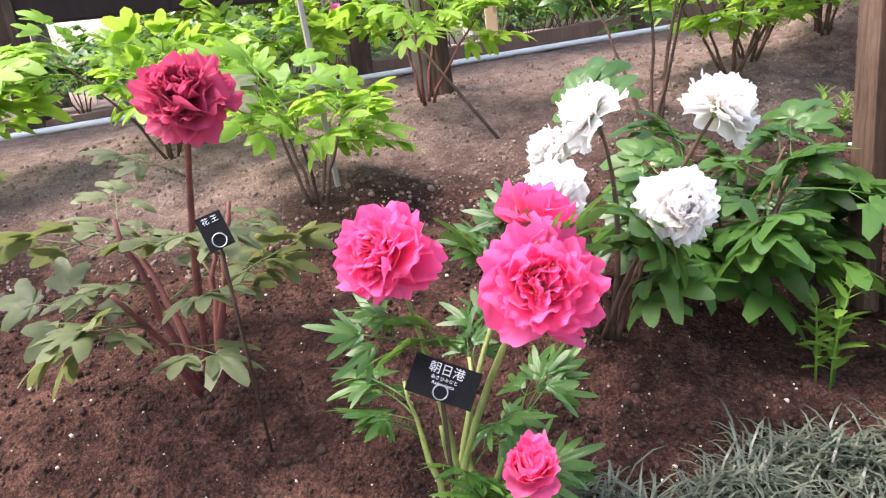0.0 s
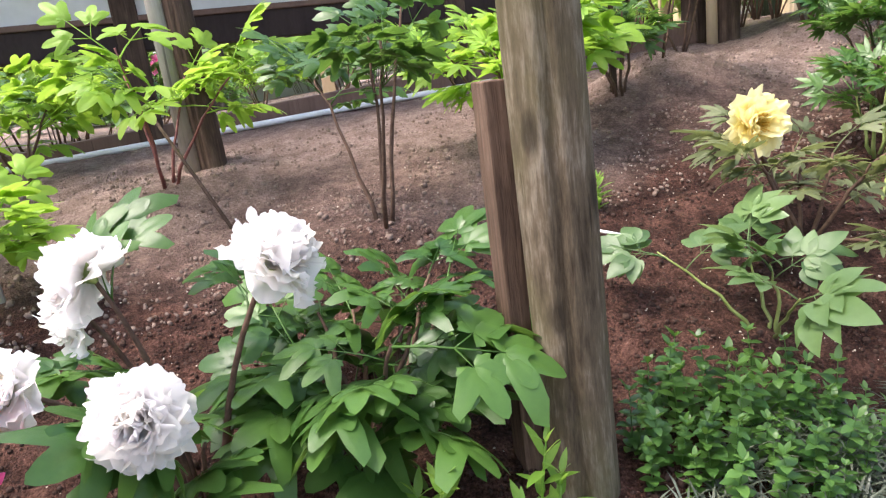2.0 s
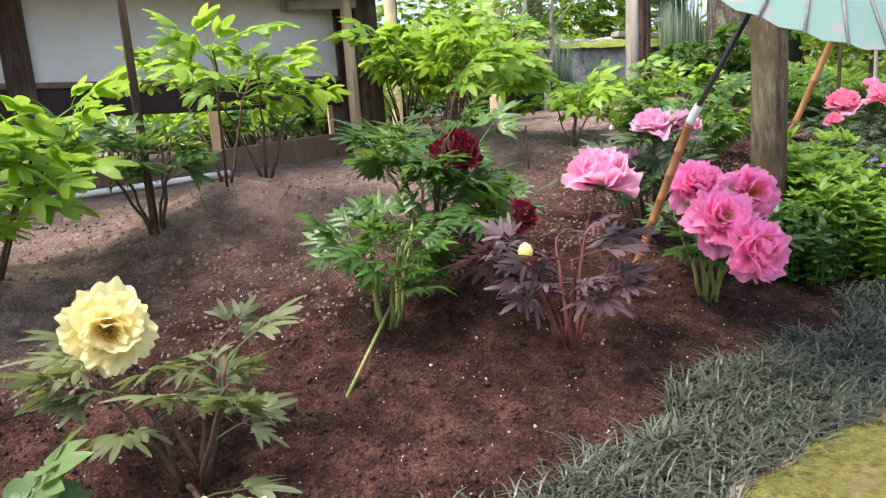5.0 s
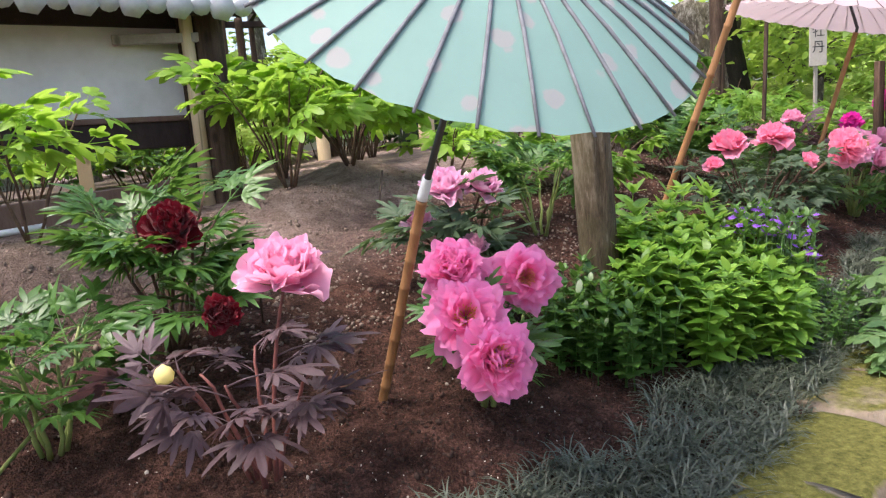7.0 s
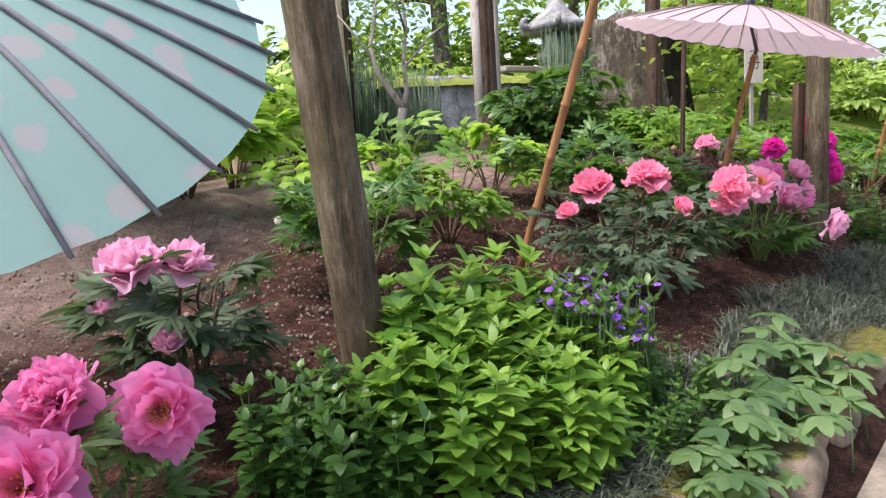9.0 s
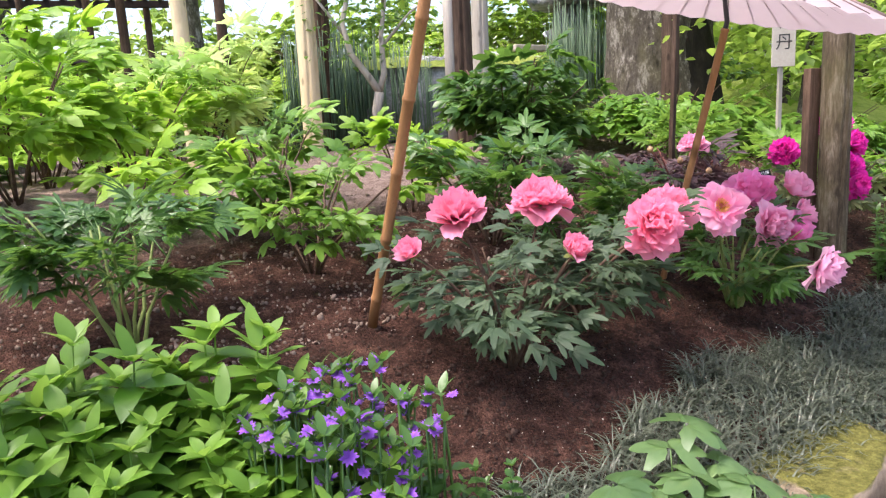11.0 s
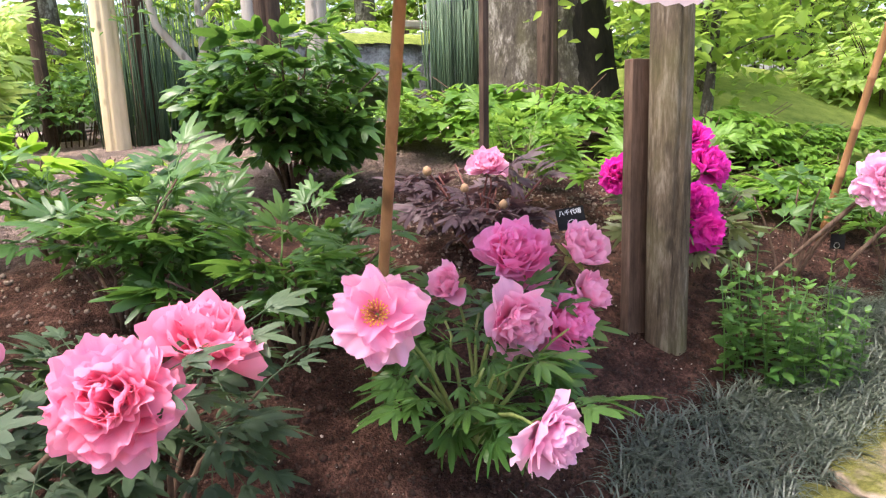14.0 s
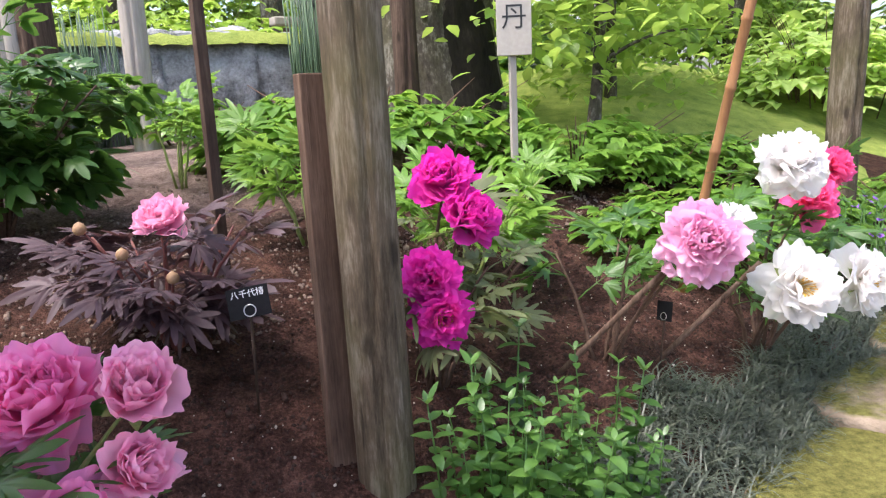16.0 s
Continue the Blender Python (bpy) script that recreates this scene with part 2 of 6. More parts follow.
BEAM = wood_material("dark_stained_beam", [(0.3, (0.018, 0.012, 0.011)), (0.6, (0.045, 0.03, 0.026)), (0.85, (0.09, 0.06, 0.05))], 2, 18, 0.75, 0.4)
RAIL = wood_material("brown_rail_wood", [(0.3, (0.095, 0.055, 0.040)), (0.6, (0.19, 0.12, 0.09)), (0.85, (0.30, 0.21, 0.16))], 2, 18, 0.8, 0.4)
FRESHWOOD = wood_material("pale_new_wood", [(0.3, (0.52, 0.39, 0.24)), (0.6, (0.70, 0.56, 0.37)), (0.85, (0.80, 0.69, 0.50))], 2, 16, 0.7, 0.3)
GREYWOOD = wood_material("silver_grey_wood", [(0.3, (0.22, 0.19, 0.16)), (0.6, (0.42, 0.38, 0.33)), (0.85, (0.58, 0.54, 0.48))], 2, 20, 0.85, 0.4)
BARK = wood_material("tree_bark", [(0.36, (0.016, 0.013, 0.010)), (0.5, (0.075, 0.064, 0.050)), (0.63, (0.33, 0.31, 0.27))], 7, 14, 0.95, 1.0, 0.3)
CHAR = wood_material("charred_wood", [(0.36, (0.006, 0.005, 0.004)), (0.55, (0.022, 0.018, 0.013)), (0.75, (0.07, 0.06, 0.045))], 4, 14, 0.95, 1.0)
BAMBOO = wood_material("tan_bamboo", [(0.3, (0.19, 0.09, 0.04)), (0.6, (0.35, 0.18, 0.08)), (0.85, (0.48, 0.29, 0.15))], 1.2, 30, 0.4, 0.15)
BLACK = plain_material("black_lacquer", (0.006, 0.006, 0.007), (0.02, 0.02, 0.02), 30, 0.35, 0.5, 0.1)
TAPE = plain_material("white_tape", (0.55, 0.56, 0.56), (0.75, 0.76, 0.76), 30, 0.5)
PLAQUE = plain_material("black_plaque", (0.006, 0.006, 0.007), (0.013, 0.013, 0.014), 40, 0.75, 0.15, 0.1)
LETTER = plain_material("white_lettering", (0.75, 0.75, 0.75), (0.8, 0.8, 0.8), 20, 0.6)
WIRE = plain_material("steel_wire", (0.45, 0.45, 0.45), (0.7, 0.7, 0.7), 20, 0.3, 0.5, 0, 1.0)
PLASTER = plain_material("old_plaster", (0.55, 0.53, 0.48), (0.74, 0.72, 0.68), 1.4, 0.9, 0.2, 0.3)
TILE = plain_material("pale_grey_roof_tile", (0.42, 0.43, 0.46), (0.62, 0.63, 0.66), 5, 0.55, 0.4, 0.3)
HOSE = plain_material("white_hose", (0.62, 0.63, 0.62), (0.80, 0.80, 0.79), 8, 0.45)
STONE = plain_material("grey_lichen_stone", (0.04, 0.038, 0.035), (0.46, 0.47, 0.48), 4.2, 0.95, 0.15, 0.9, 0, 0.03)
MOSS = moss_material()
LAWN = plain_material("moss_lawn", (0.10, 0.15, 0.03), (0.31, 0.35, 0.085), 6.0, 0.95, 0.1, 0.8, 0, 0.02)
SOIL = soil_material()
PATHMAT = plain_material("packed_path_earth", (0.15, 0.12, 0.09), (0.34, 0.29, 0.23), 5, 0.95, 0.1, 0.7, 0, 0.012)
DRYCLOD = plain_material("dry_soil_clod", (0.09, 0.062, 0.048), (0.30, 0.225, 0.185), 25, 0.95, 0.1, 0.6)
CLOD = plain_material("soil_clod", (0.018, 0.0105, 0.008), (0.085, 0.052, 0.041), 25, 0.95, 0.1, 0.6)
GRIT = plain_material("pale_pumice_grit", (0.32, 0.26, 0.21), (0.6, 0.53, 0.45), 40, 0.9, 0.1, 0.3)
ROSERIB = plain_material("brown_bamboo_rib", (0.13, 0.09, 0.085), (0.24, 0.17, 0.16), 30, 0.7)
# grey of rib shadows seen through the paper, put into the rib colour
RIB_SHADE = plain_material("grey_rib_shade", (0.10, 0.105, 0.115), (0.21, 0.215, 0.235), 30, 0.7)
MINT = paper_material("mint_paper", (0.215, 0.345, 0.31), (0.44, 0.32, 0.345), 0.26)
ROSE = paper_material("pale_rose_paper", (0.56, 0.44, 0.46), (0.60, 0.47, 0.49), 0.4)
SIGN = plain_material("pale_sign_board", (0.32, 0.29, 0.25), (0.46, 0.42, 0.36), 5, 0.8)
FAR = plain_material("far_house_wall", (0.5, 0.48, 0.45), (0.7, 0.68, 0.64), 1, 0.9)


# ---- mesh helpers ----
class Sheet:
    """Collects vertices, faces and UVs of one mesh."""

    def __init__(self):
        self.v, self.f, self.uv = [], [], []

    def add(self, verts, faces, uv=None):
        o = len(self.v)
        self.v.extend(tuple(p) for p in verts)
        self.f.extend(tuple(i + o for i in f) for f in faces)
        self.uv.extend(uv if uv else [(0.5, 0.5)] * len(verts))
        return self

    def tube(self, pts, radii, n=7, caps=True, rough=0.0, rng=None):
        pts = [Vector(p) for p in pts]
        rings = []
        for i, p in enumerate(pts):
            t = (pts[min(i + 1, len(pts) - 1)] - pts[max(i - 1, 0)]).normalized()
            a = t.orthogonal().normalized() if i == 0 else (a - t * a.dot(t)).normalized()
            b = t.cross(a)
            r = radii[i] if isinstance(radii, (list, tuple)) else radii
            ring = []
            for k in range(n):
                w = 2 * math.pi * k / n
                q = r * (1 + (rng.uniform(-rough, rough) if rng else 0))
                ring.append(p + a * (math.cos(w) * q) + b * (math.sin(w) * q))
            rings.append(ring)
        verts = [q for ring in rings for q in ring]
        faces = [(i * n + k, i * n + (k + 1) % n, (i + 1) * n + (k + 1) % n, (i + 1) * n + k) for i in range(len(pts) - 1) for k in range(n)]
        if caps:
            faces += [tuple(range(n - 1, -1, -1)), tuple((len(pts) - 1) * n + k for k in range(n))]
        return self.add(verts, faces)

    def box(self, m, sx, sy, sz, bev=0.0):
        """A box with chamfered upright and level edges, centred on m."""
        bm = bmesh.new()
        bmesh.ops.create_cube(bm, size=1)
        bmesh.ops.scale(bm, vec=(sx, sy, sz), verts=bm.verts)
        if bev:
            bmesh.ops.bevel(bm, geom=list(bm.edges), offset=bev, segments=2, affect="EDGES", profile=0.6)
        bm.verts.index_update()
        self.add([m @ v.co for v in bm.verts], [tuple(v.index for v in f.verts) for f in bm.faces])
        bm.free()
        return self

    def mesh(self, name, material, smooth=True):
        me = bpy.data.meshes.new(name)
        me.from_pydata(self.v, [], self.f)
        layer = me.uv_layers.new(name="UVMap")
        idx = np.empty(len(me.loops), dtype=np.int32)
        me.loops.foreach_get("vertex_index", idx)
        layer.data.foreach_set("uv", np.array(self.uv, dtype=np.float32)[idx].ravel())
        me.polygons.foreach_set("use_smooth", [smooth] * len(me.polygons))
        me.materials.append(material)
        me.update()
        return me


def part(name, sheet, material, parent=None, label="", m=None, smooth=True):
    """One mesh object, under a thing or a part when parent is given."""
    data = sheet if isinstance(sheet, bpy.types.Mesh) else sheet.mesh(name, material, smooth)
    ob = new(name, data)
    ob.parent = parent
    if m is not None:
        ob.matrix_basis = m
    return tagged(ob, label)


def thing(name, place, label, category, group="", kind=""):
    ob = new(name)
    ob.empty_display_size = 0.05
    ob.location = place
    return tagged(ob, label, category, group, kind)


def scatter(template, mats, material, name, uv_from=None):
    """Joins copies of a small mesh (verts, faces) at many 4x4 poses into one mesh."""
    tv = np.array(template.v, dtype=np.float64)
    tv = np.concatenate([tv, np.ones((len(tv), 1))], 1)
    mm = np.array([[list(r) for r in m] for m in mats])
    allv = np.einsum("nij,vj->nvi", mm, tv)[:, :, :3].reshape(-1, 3)
    faces, nv = [], len(tv)
    for i in range(len(mats)):
        o = i * nv
        faces.extend(tuple(k + o for k in f) for f in template.f)
    me = bpy.data.meshes.new(name)
    me.from_pydata(allv.tolist(), [], faces)
    layer = me.uv_layers.new(name="UVMap")
    idx = np.empty(len(me.loops), dtype=np.int32)
    me.loops.foreach_get("vertex_index", idx)
    layer.data.foreach_set("uv", np.array(template.uv, dtype=np.float32)[idx % nv].ravel())
    me.polygons.foreach_set("use_smooth", [True] * len(me.polygons))
    me.materials.append(material)
    me.update()
    return me


def aim(place, way, up=(0, 0, 1), scale=1.0, roll=0.0):
    """A pose whose x axis points along way and whose z axis is near up."""
    x = Vector(way).normalized()
    z = Vector(up)
    z = (z - x * z.dot(x))
    z = z.normalized() if z.length > 1e-4 else x.orthogonal().normalized()
    y = z.cross(x)
    m = Matrix((x, y, z)).transposed().to_4x4()
    return Matrix.Translation(place) @ m @ Matrix.Rotation(roll, 4, "X") @ Matrix.Scale(scale, 4)


def face(place, way, scale=1.0, spin=0.0):
    """A pose whose z axis points along way."""
    return Matrix.Translation(place) @ Vector(way).to_track_quat("Z", "Y").to_matrix().to_4x4() @ Matrix.Rotation(spin, 4, "Z") @ Matrix.Scale(scale, 4)


# ---- the lie of the land ----
EDGE_X = [-20, 0, 2.2, 3.4, 4.9, 6.3, 7.5, 8.8, 30]
EDGE_Y = [-6, -0.1, 0.55, 0.8, 1.15, 1.85, 2.4, 2.95, 12.5]
MOUNDS = []


def edge_y(x):
    return float(np.interp(x, EDGE_X, EDGE_Y))


def slope(x, d):
    xx, dd = min(max(x, -4), 14), min(d, 5.5)
    return -0.523 + 0.0382 * xx + 0.3733 * dd - 0.02684 * dd * dd + 0.00225 * xx * dd


def ground(x, y, bumps=True):
    d = y - edge_y(x)
    low = -0.44 + 0.045 * min(max(x, -4), 14)
    if d < 0.55:
        z = low
    else:
        k = min(1, (d - 0.55) / 0.1)
        z = low * (1 - k) + slope(x, max(d, 0.65)) * k
    for mx, my, r, h in MOUNDS:
        q = ((x - mx) ** 2 + (y - my) ** 2) / (r * r)
        if q < 6:
            z += h * math.exp(-q * 1.4)
    return z

for mx, my, r, h in ((-0.04, 3.45, 0.3, 0.09), (-0.46, 2.5, 0.35, 0.04), (0.9, 2.75, 0.4, 0.08), (1.69, 3.62, 0.35, 0.07), (1.5, 3.4, 0.4, 0.06), (2.3, 3.95, 0.35, 0.06),
                     (2.72, 4.25, 0.5, 0.24), (4.2, 5.2, 0.4, 0.14), (4.8, 5.8, 0.5, 0.16), (3.5, 3.4, 0.5, 0.05), (7.2, 5.3, 0.5, 0.08), (8.7, 5.35, 0.5, 0.05), (10.2, 5.0, 0.35, 0.10)):
    MOUNDS.append((mx, my, r, h))


def build_ground():
    fine = np.arange(-2.5, 13.01, 0.045)
    xs = np.concatenate([np.array([-60, -40, -25, -15, -9, -6, -4.5, -3.3]), fine, np.array([13.6, 14.5, 16, 19, 24, 32, 45, 65])])
    ds = np.concatenate([np.array([-45, -25, -12, -6, -3, -1.2, 0.0, 0.4]), np.arange(0.55, 5.2, 0.045), np.array([5.4, 5.7, 6.1, 6.6, 7.2, 8, 9, 11, 14, 19, 27, 40, 60])])
    verts, dry_sunlit = [], []
    for x in xs:
        e = edge_y(x)
        for d in ds:
            y = e + d
            z = ground(x, y)
            near = -2.6 < x < 13.1 and 0.6 < d < 5.3
            if near:
                p = Vector((x, y, 0))
                z += 0.024 * noise.noise(p * 3.1) + 0.018 * noise.noise(p * 9.0) + 0.015 * noise.noise(p * 17.0)
            verts.append((x, y, z))
            # grows towards the back: drier soil, and the sunlit ground painted with it
            k = min(1, max(0, (d - 2.35 - 0.75 * min(1, max(0, (x - 3.2) / 2)) + 0.6 * noise.noise(Vector((x * 0.9, y * 0.9, 3)))) / 1.5))
            dry_sunlit.append(k)
    n = len(ds)
    faces = [(i * n + j, (i + 1) * n + j, (i + 1) * n + j + 1, i * n + j + 1) for i in range(len(xs) - 1) for j in range(n - 1)]
    me = bpy.data.meshes.new("ground")
    me.from_pydata(verts, [], faces)
    me.attributes.new("dry_sunlit", "FLOAT", "POINT").data.foreach_set("value", dry_sunlit)
    me.polygons.foreach_set("use_smooth", [True] * len(faces))
    me.materials.append(SOIL)
    tagged(new("ground", me), "bare brown garden soil, shaded dark in front, rising to a dry dusty sunlit back", "ground", kind="structure")
    s = Sheet()
    px = [-12, -6, -3] + [-1.5 + 0.5 * i for i in range(30)] + [16, 22]
    cols = (-2.4, -1.6, -0.8, 0.0, 0.5)
    vs = [(x, edge_y(x) + d, ground(x, edge_y(x) + d) + 0.006 + 0.008 * noise.noise(Vector((x, d, 0)) * 2)) for x in px for d in cols]
    s.add(vs, [(i * 5 + j, (i + 1) * 5 + j, (i + 1) * 5 + j + 1, i * 5 + j + 1) for i in range(len(px) - 1) for j in range(4)])
    tagged(part("path", s, PATHMAT), "packed earth garden path beside the flower bed", "path", kind="structure")


build_ground()


# ---- leaves ----
def leaflet(s, place, yaw, length, width, droop=0.5, fold=0.25, pitch=0.0, point=0.75, steps=6, wavy=0.0, rng=None):
    """One blade: a strip folded along its midrib and drooping to the tip."""
    ca, sa = math.cos(yaw), math.sin(yaw)
    verts, faces, uv = [], [], []
    ph = rng.uniform(0, 6) if rng else 0
    for i in range(steps + 1):
        t = i / steps
        w = width * (math.sin(math.pi * min(1, t ** point)) ** 0.75 if 0 < t < 1 else 0.02)
        x = length * t
        z = x * math.tan(pitch) - droop * length * t * t
        lift = fold * w
        wv = wavy * w * math.sin(7 * t + ph)
        for k, u in ((-1, -w), (0, 0.0), (1, w)):
            q = (x, u, z + (lift + k * wv if k else 0))
            verts.append((place[0] + ca * q[0] - sa * q[1], place[1] + sa * q[0] + ca * q[1], place[2] + q[2]))
            uv.append((0.5 + k * 0.5, t))
        if i:
            o = (i - 1) * 3
            faces += [(o, o + 3, o + 4, o + 1), (o + 1, o + 4, o + 5, o + 2)]
    s.add(verts, faces, uv)


RAYS = (-1.95, -1.5, -1.15, -0.95, -0.75, -0.58, -0.40, -0.22, -0.09, 0.0, 0.09, 0.22, 0.40, 0.58, 0.75, 0.95, 1.15, 1.5, 1.95)


def blade(s, place, yaw, L, W, lobe, rng, droop):
    """A flat blade with a leading lobe and two rounded side lobes."""
    ca, sa = math.cos(yaw), math.sin(yaw)
    k = W / (0.46 * L)
    wide = 0.40 + 0.10 * min(1, W / (0.44 * L))
    turn, ph, side = rng.uniform(-0.25, 0.25), rng.uniform(0, 6), (lobe * rng.uniform(0.92, 1.2), lobe * rng.uniform(0.92, 1.2))
    verts, uv = [place], [(0.5, 0.0)]
    for ring in (0.4, 0.75, 1.0):
        for a in RAYS:
            m = max(math.exp(-abs(a / wide) ** 1.7), side[0] * math.exp(-abs((a - 0.78) / wide) ** 1.7), side[1] * math.exp(-abs((a + 0.78) / wide) ** 1.7), 0.3 if abs(a) < 1.7 else 0.12)
            r = L * m * ring
            x, y = r * math.cos(a), r * math.sin(a) * k
            z = -droop * L * (r / L) ** 2 + 0.20 * abs(y) - 0.5 * y * y / L + 0.035 * L * ring * math.sin(2.6 * a + ph) + turn * y
            verts.append((place[0] + ca * x - sa * y, place[1] + sa * x + ca * y, place[2] + z))
            uv.append((0.5 + y / L, x / L))
    n = len(RAYS)
    faces = [(0, 1 + i, 2 + i) for i in range(n - 1)]
    faces += [(1 + j * n + i, 1 + (j + 1) * n + i, 2 + (j + 1) * n + i, 2 + j * n + i) for j in range(2) for i in range(n - 1)]
    s.add(verts, faces, uv)


def lobed(s, place, yaw, L, W, lobe, rng, droop=0.45):
    if lobe > 0 and W > 0.2 * L:
        blade(s, place, yaw, L, W, lobe, rng, droop * rng.uniform(0.5, 1.5))
        return
    leaflet(s, place, yaw, L, W, droop * rng.uniform(0.6, 1.4), 0.22, 0.0, 0.72, 6, 0.15, rng)
    if lobe > 0:
        c, sn = math.cos(yaw), math.sin(yaw)
        for sg in (-1, 1):
            b = (place[0] + c * L * 0.22, place[1] + sn * L * 0.22, place[2] + 0.002 * sg)
            leaflet(s, b, yaw + sg * rng.uniform(0.45, 0.65), L * lobe, W * 0.62, droop * rng.uniform(0.5, 1.3), 0.2, 0.0, 0.72, 5, 0.12, rng)


def peony_leaf(seed, L, W, lobe, droop, petiole=0.5, gap=1.0):
    """A compound leaf one unit long: a stalk with a leading and two side groups of leaflets."""
    rng = random.Random(seed)
    s = Sheet()
    end = petiole
    z = 0.05
    s.tube([(0, 0, 0), (end * 0.5, 0, 0.04), (end, 0, z), (end + 0.22 * gap, 0, z + 0.005)], [0.011, 0.009, 0.007, 0.004], 5)
    for sg in (-1, 1):
        a = sg * rng.uniform(0.75, 0.95)
        q = (end + 0.13 * gap * math.cos(a), 0.13 * gap * math.sin(a), z)
        s.tube([(end, 0, z), q], [0.006, 0.004], 4)
        lobed(s, q, a + sg * 0.05, L * rng.uniform(0.8, 1.0), W, lobe, rng, droop)
        lobed(s, q, a + sg * 0.85, L * rng.uniform(0.6, 0.75), W * 0.8, lobe * 0.5, rng, droop)
        lobed(s, q, a - sg * 0.75, L * rng.uniform(0.6, 0.75), W * 0.8, lobe * 0.5, rng, droop)
    q = (end + 0.22 * gap, 0, z)
    lobed(s, q, rng.uniform(-0.1, 0.1), L * 1.1, W * 1.1, lobe * 1.15, rng, droop)
    for sg in (-1, 1):
        lobed(s, (q[0] - 0.02, 0, z), sg * rng.uniform(0.7, 0.95), L * 0.8, W * 0.85, lobe * 0.6, rng, droop)
    return s


LEAVES = {
    "broad": [peony_leaf(10 + i, 0.38, 0.215, 0.86, 0.26, 0.40, 1.5) for i in range(4)],
    "cut": [peony_leaf(20 + i, 0.42, 0.088, 0.70, 0.28, 0.34) for i in range(4)],
    "oval": [peony_leaf(30 + i, 0.34, 0.145, 0.74, 0.32, 0.36, 1.7) for i in range(4)],
    "loose": [peony_leaf(50 + i, 0.30, 0.090, 0.62, 0.3, 0.34, 1.6) for i in range(4)],
    "smooth": [peony_leaf(60 + i, 0.50, 0.13, 0.0, 0.22, 0.3, 1.1) for i in range(4)],
    "fern": [peony_leaf(40 + i, 0.36, 0.045, 0.68, 0.32, 0.32) for i in range(4)],
}
LEAF_MESH = {}


def leaf_mesh(shape, k, material):
    key = (shape, k, material.name)
    if key not in LEAF_MESH:
        LEAF_MESH[key] = LEAVES[shape][k].mesh("leaf", material)
    return LEAF_MESH[key]


# ---- blossoms ----
def petal(s, m, L, W, cup, curl, ruffle, rng, nu=18, nv=7, notch=0.10):
    """A rounded petal with a softly frilled rim."""
    verts, uv = [], []
    p1, p2, p3, k1, k2, k3 = rng.uniform(0, 6), rng.uniform(0, 6), rng.uniform(0, 6), rng.uniform(1.8, 3.2), rng.uniform(4, 7), rng.uniform(10, 14)
    for j in range(nv + 1):
        v = j / nv
        w = W * (0.14 + 0.86 * math.sin(math.pi * 0.5 * min(1, v * 1.3)) ** 1.1)
        for i in range(nu + 1):
            u = i / nu * 2 - 1
            top = 0.56 + 0.44 * math.sqrt(max(0, 1 - abs(u) ** 2.3)) + notch * v * v * (0.5 * math.sin(k2 * u + p2) + 0.34 * math.sin(k3 * u + p3))
            x, y = u * w, v * L * top
            z = cup * W * (u * u) * (0.3 + 0.7 * v) + curl * L * v * v + ruffle * W * (v ** 2 * 0.55 * math.sin(k1 * u + p1 + 2 * v) + v ** 4 * (0.5 * math.sin(k2 * u + p2) + 0.22 * math.sin(k3 * u + p1)))
            verts.append(m @ Vector((x, y, z)))
            uv.append((i / nu, v))
    n = nu + 1
    s.add(verts, [(j * n + i, j * n + i + 1, (j + 1) * n + i + 1, (j + 1) * n + i) for j in range(nv) for i in range(nu)], uv)


def blossom(seed, kind):
    """Petals of a bloom of radius one that opens along z."""
    rng = random.Random(seed)
    s = Sheet()
    spec = {  # petals, outer and inner opening (degrees from the axis), outer and inner length, width, cup, ruffle, looseness, frill
        "double": (56, 104, 6, 1.0, 0.66, 0.50, 0.42, 0.40, 24, 0.12),
        "ball": (60, 116, 4, 0.94, 0.74, 0.50, 0.46, 0.38, 22, 0.12),
        "semi": (34, 98, 34, 1.02, 0.74, 0.52, 0.32, 0.34, 18, 0.12),
        "single": (17, 102, 48, 1.08, 0.80, 0.58, 0.34, 0.42, 24, 0.11),
        "cup": (30, 62, 6, 1.0, 0.86, 0.50, 0.55, 0.26, 14, 0.13),
        "bowl": (46, 92, 4, 1.02, 0.82, 0.54, 0.50, 0.34, 22, 0.13),
    }[kind]
    n, o0, o1, l0, l1, wid, cup, ruf, jit, frill = spec
    for i in range(n):
        t = i / (n - 1)
        az = i * 2.39996 + rng.uniform(-0.45, 0.45)
        tilt = radians(o0 + (o1 - o0) * t ** 0.85 + rng.uniform(-jit, jit))
        L = (l0 + (l1 - l0) * t) * rng.uniform(0.88, 1.1)
        W = wid * (1.0 - 0.38 * t) * rng.uniform(0.8, 1.15)
        m = Matrix.Rotation(az, 4, "Z") @ Matrix.Translation((0, 0.03 + 0.03 * (1 - t), -0.02 - 0.10 * (1 - t))) @ Matrix.Rotation(math.pi / 2 - tilt, 4, "X") @ Matrix.Rotation(rng.uniform(-0.3, 0.3), 4, "Y")
        petal(s, m, L, W, cup * rng.uniform(0.5, 1.3), (0.10 if kind in ("cup", "bowl") else -0.02) + rng.uniform(-0.14, 0.22), ruf * rng.uniform(0.6, 1.5), rng, notch=frill)
    return s


def stamens(seed):
    rng = random.Random(seed)
    s = Sheet()
    for i in range(46):
        a, r = i * 2.39996, 0.05 + 0.17 * math.sqrt(i / 46)
        top = Vector((math.cos(a) * r * 1.25, math.sin(a) * r * 1.25, 0.30 + rng.uniform(-0.05, 0.05)))
        s.tube([(math.cos(a) * r * 0.5, math.sin(a) * r * 0.5, 0), top, top * 1.1], [0.008, 0.01, 0.022], 4)
    return s


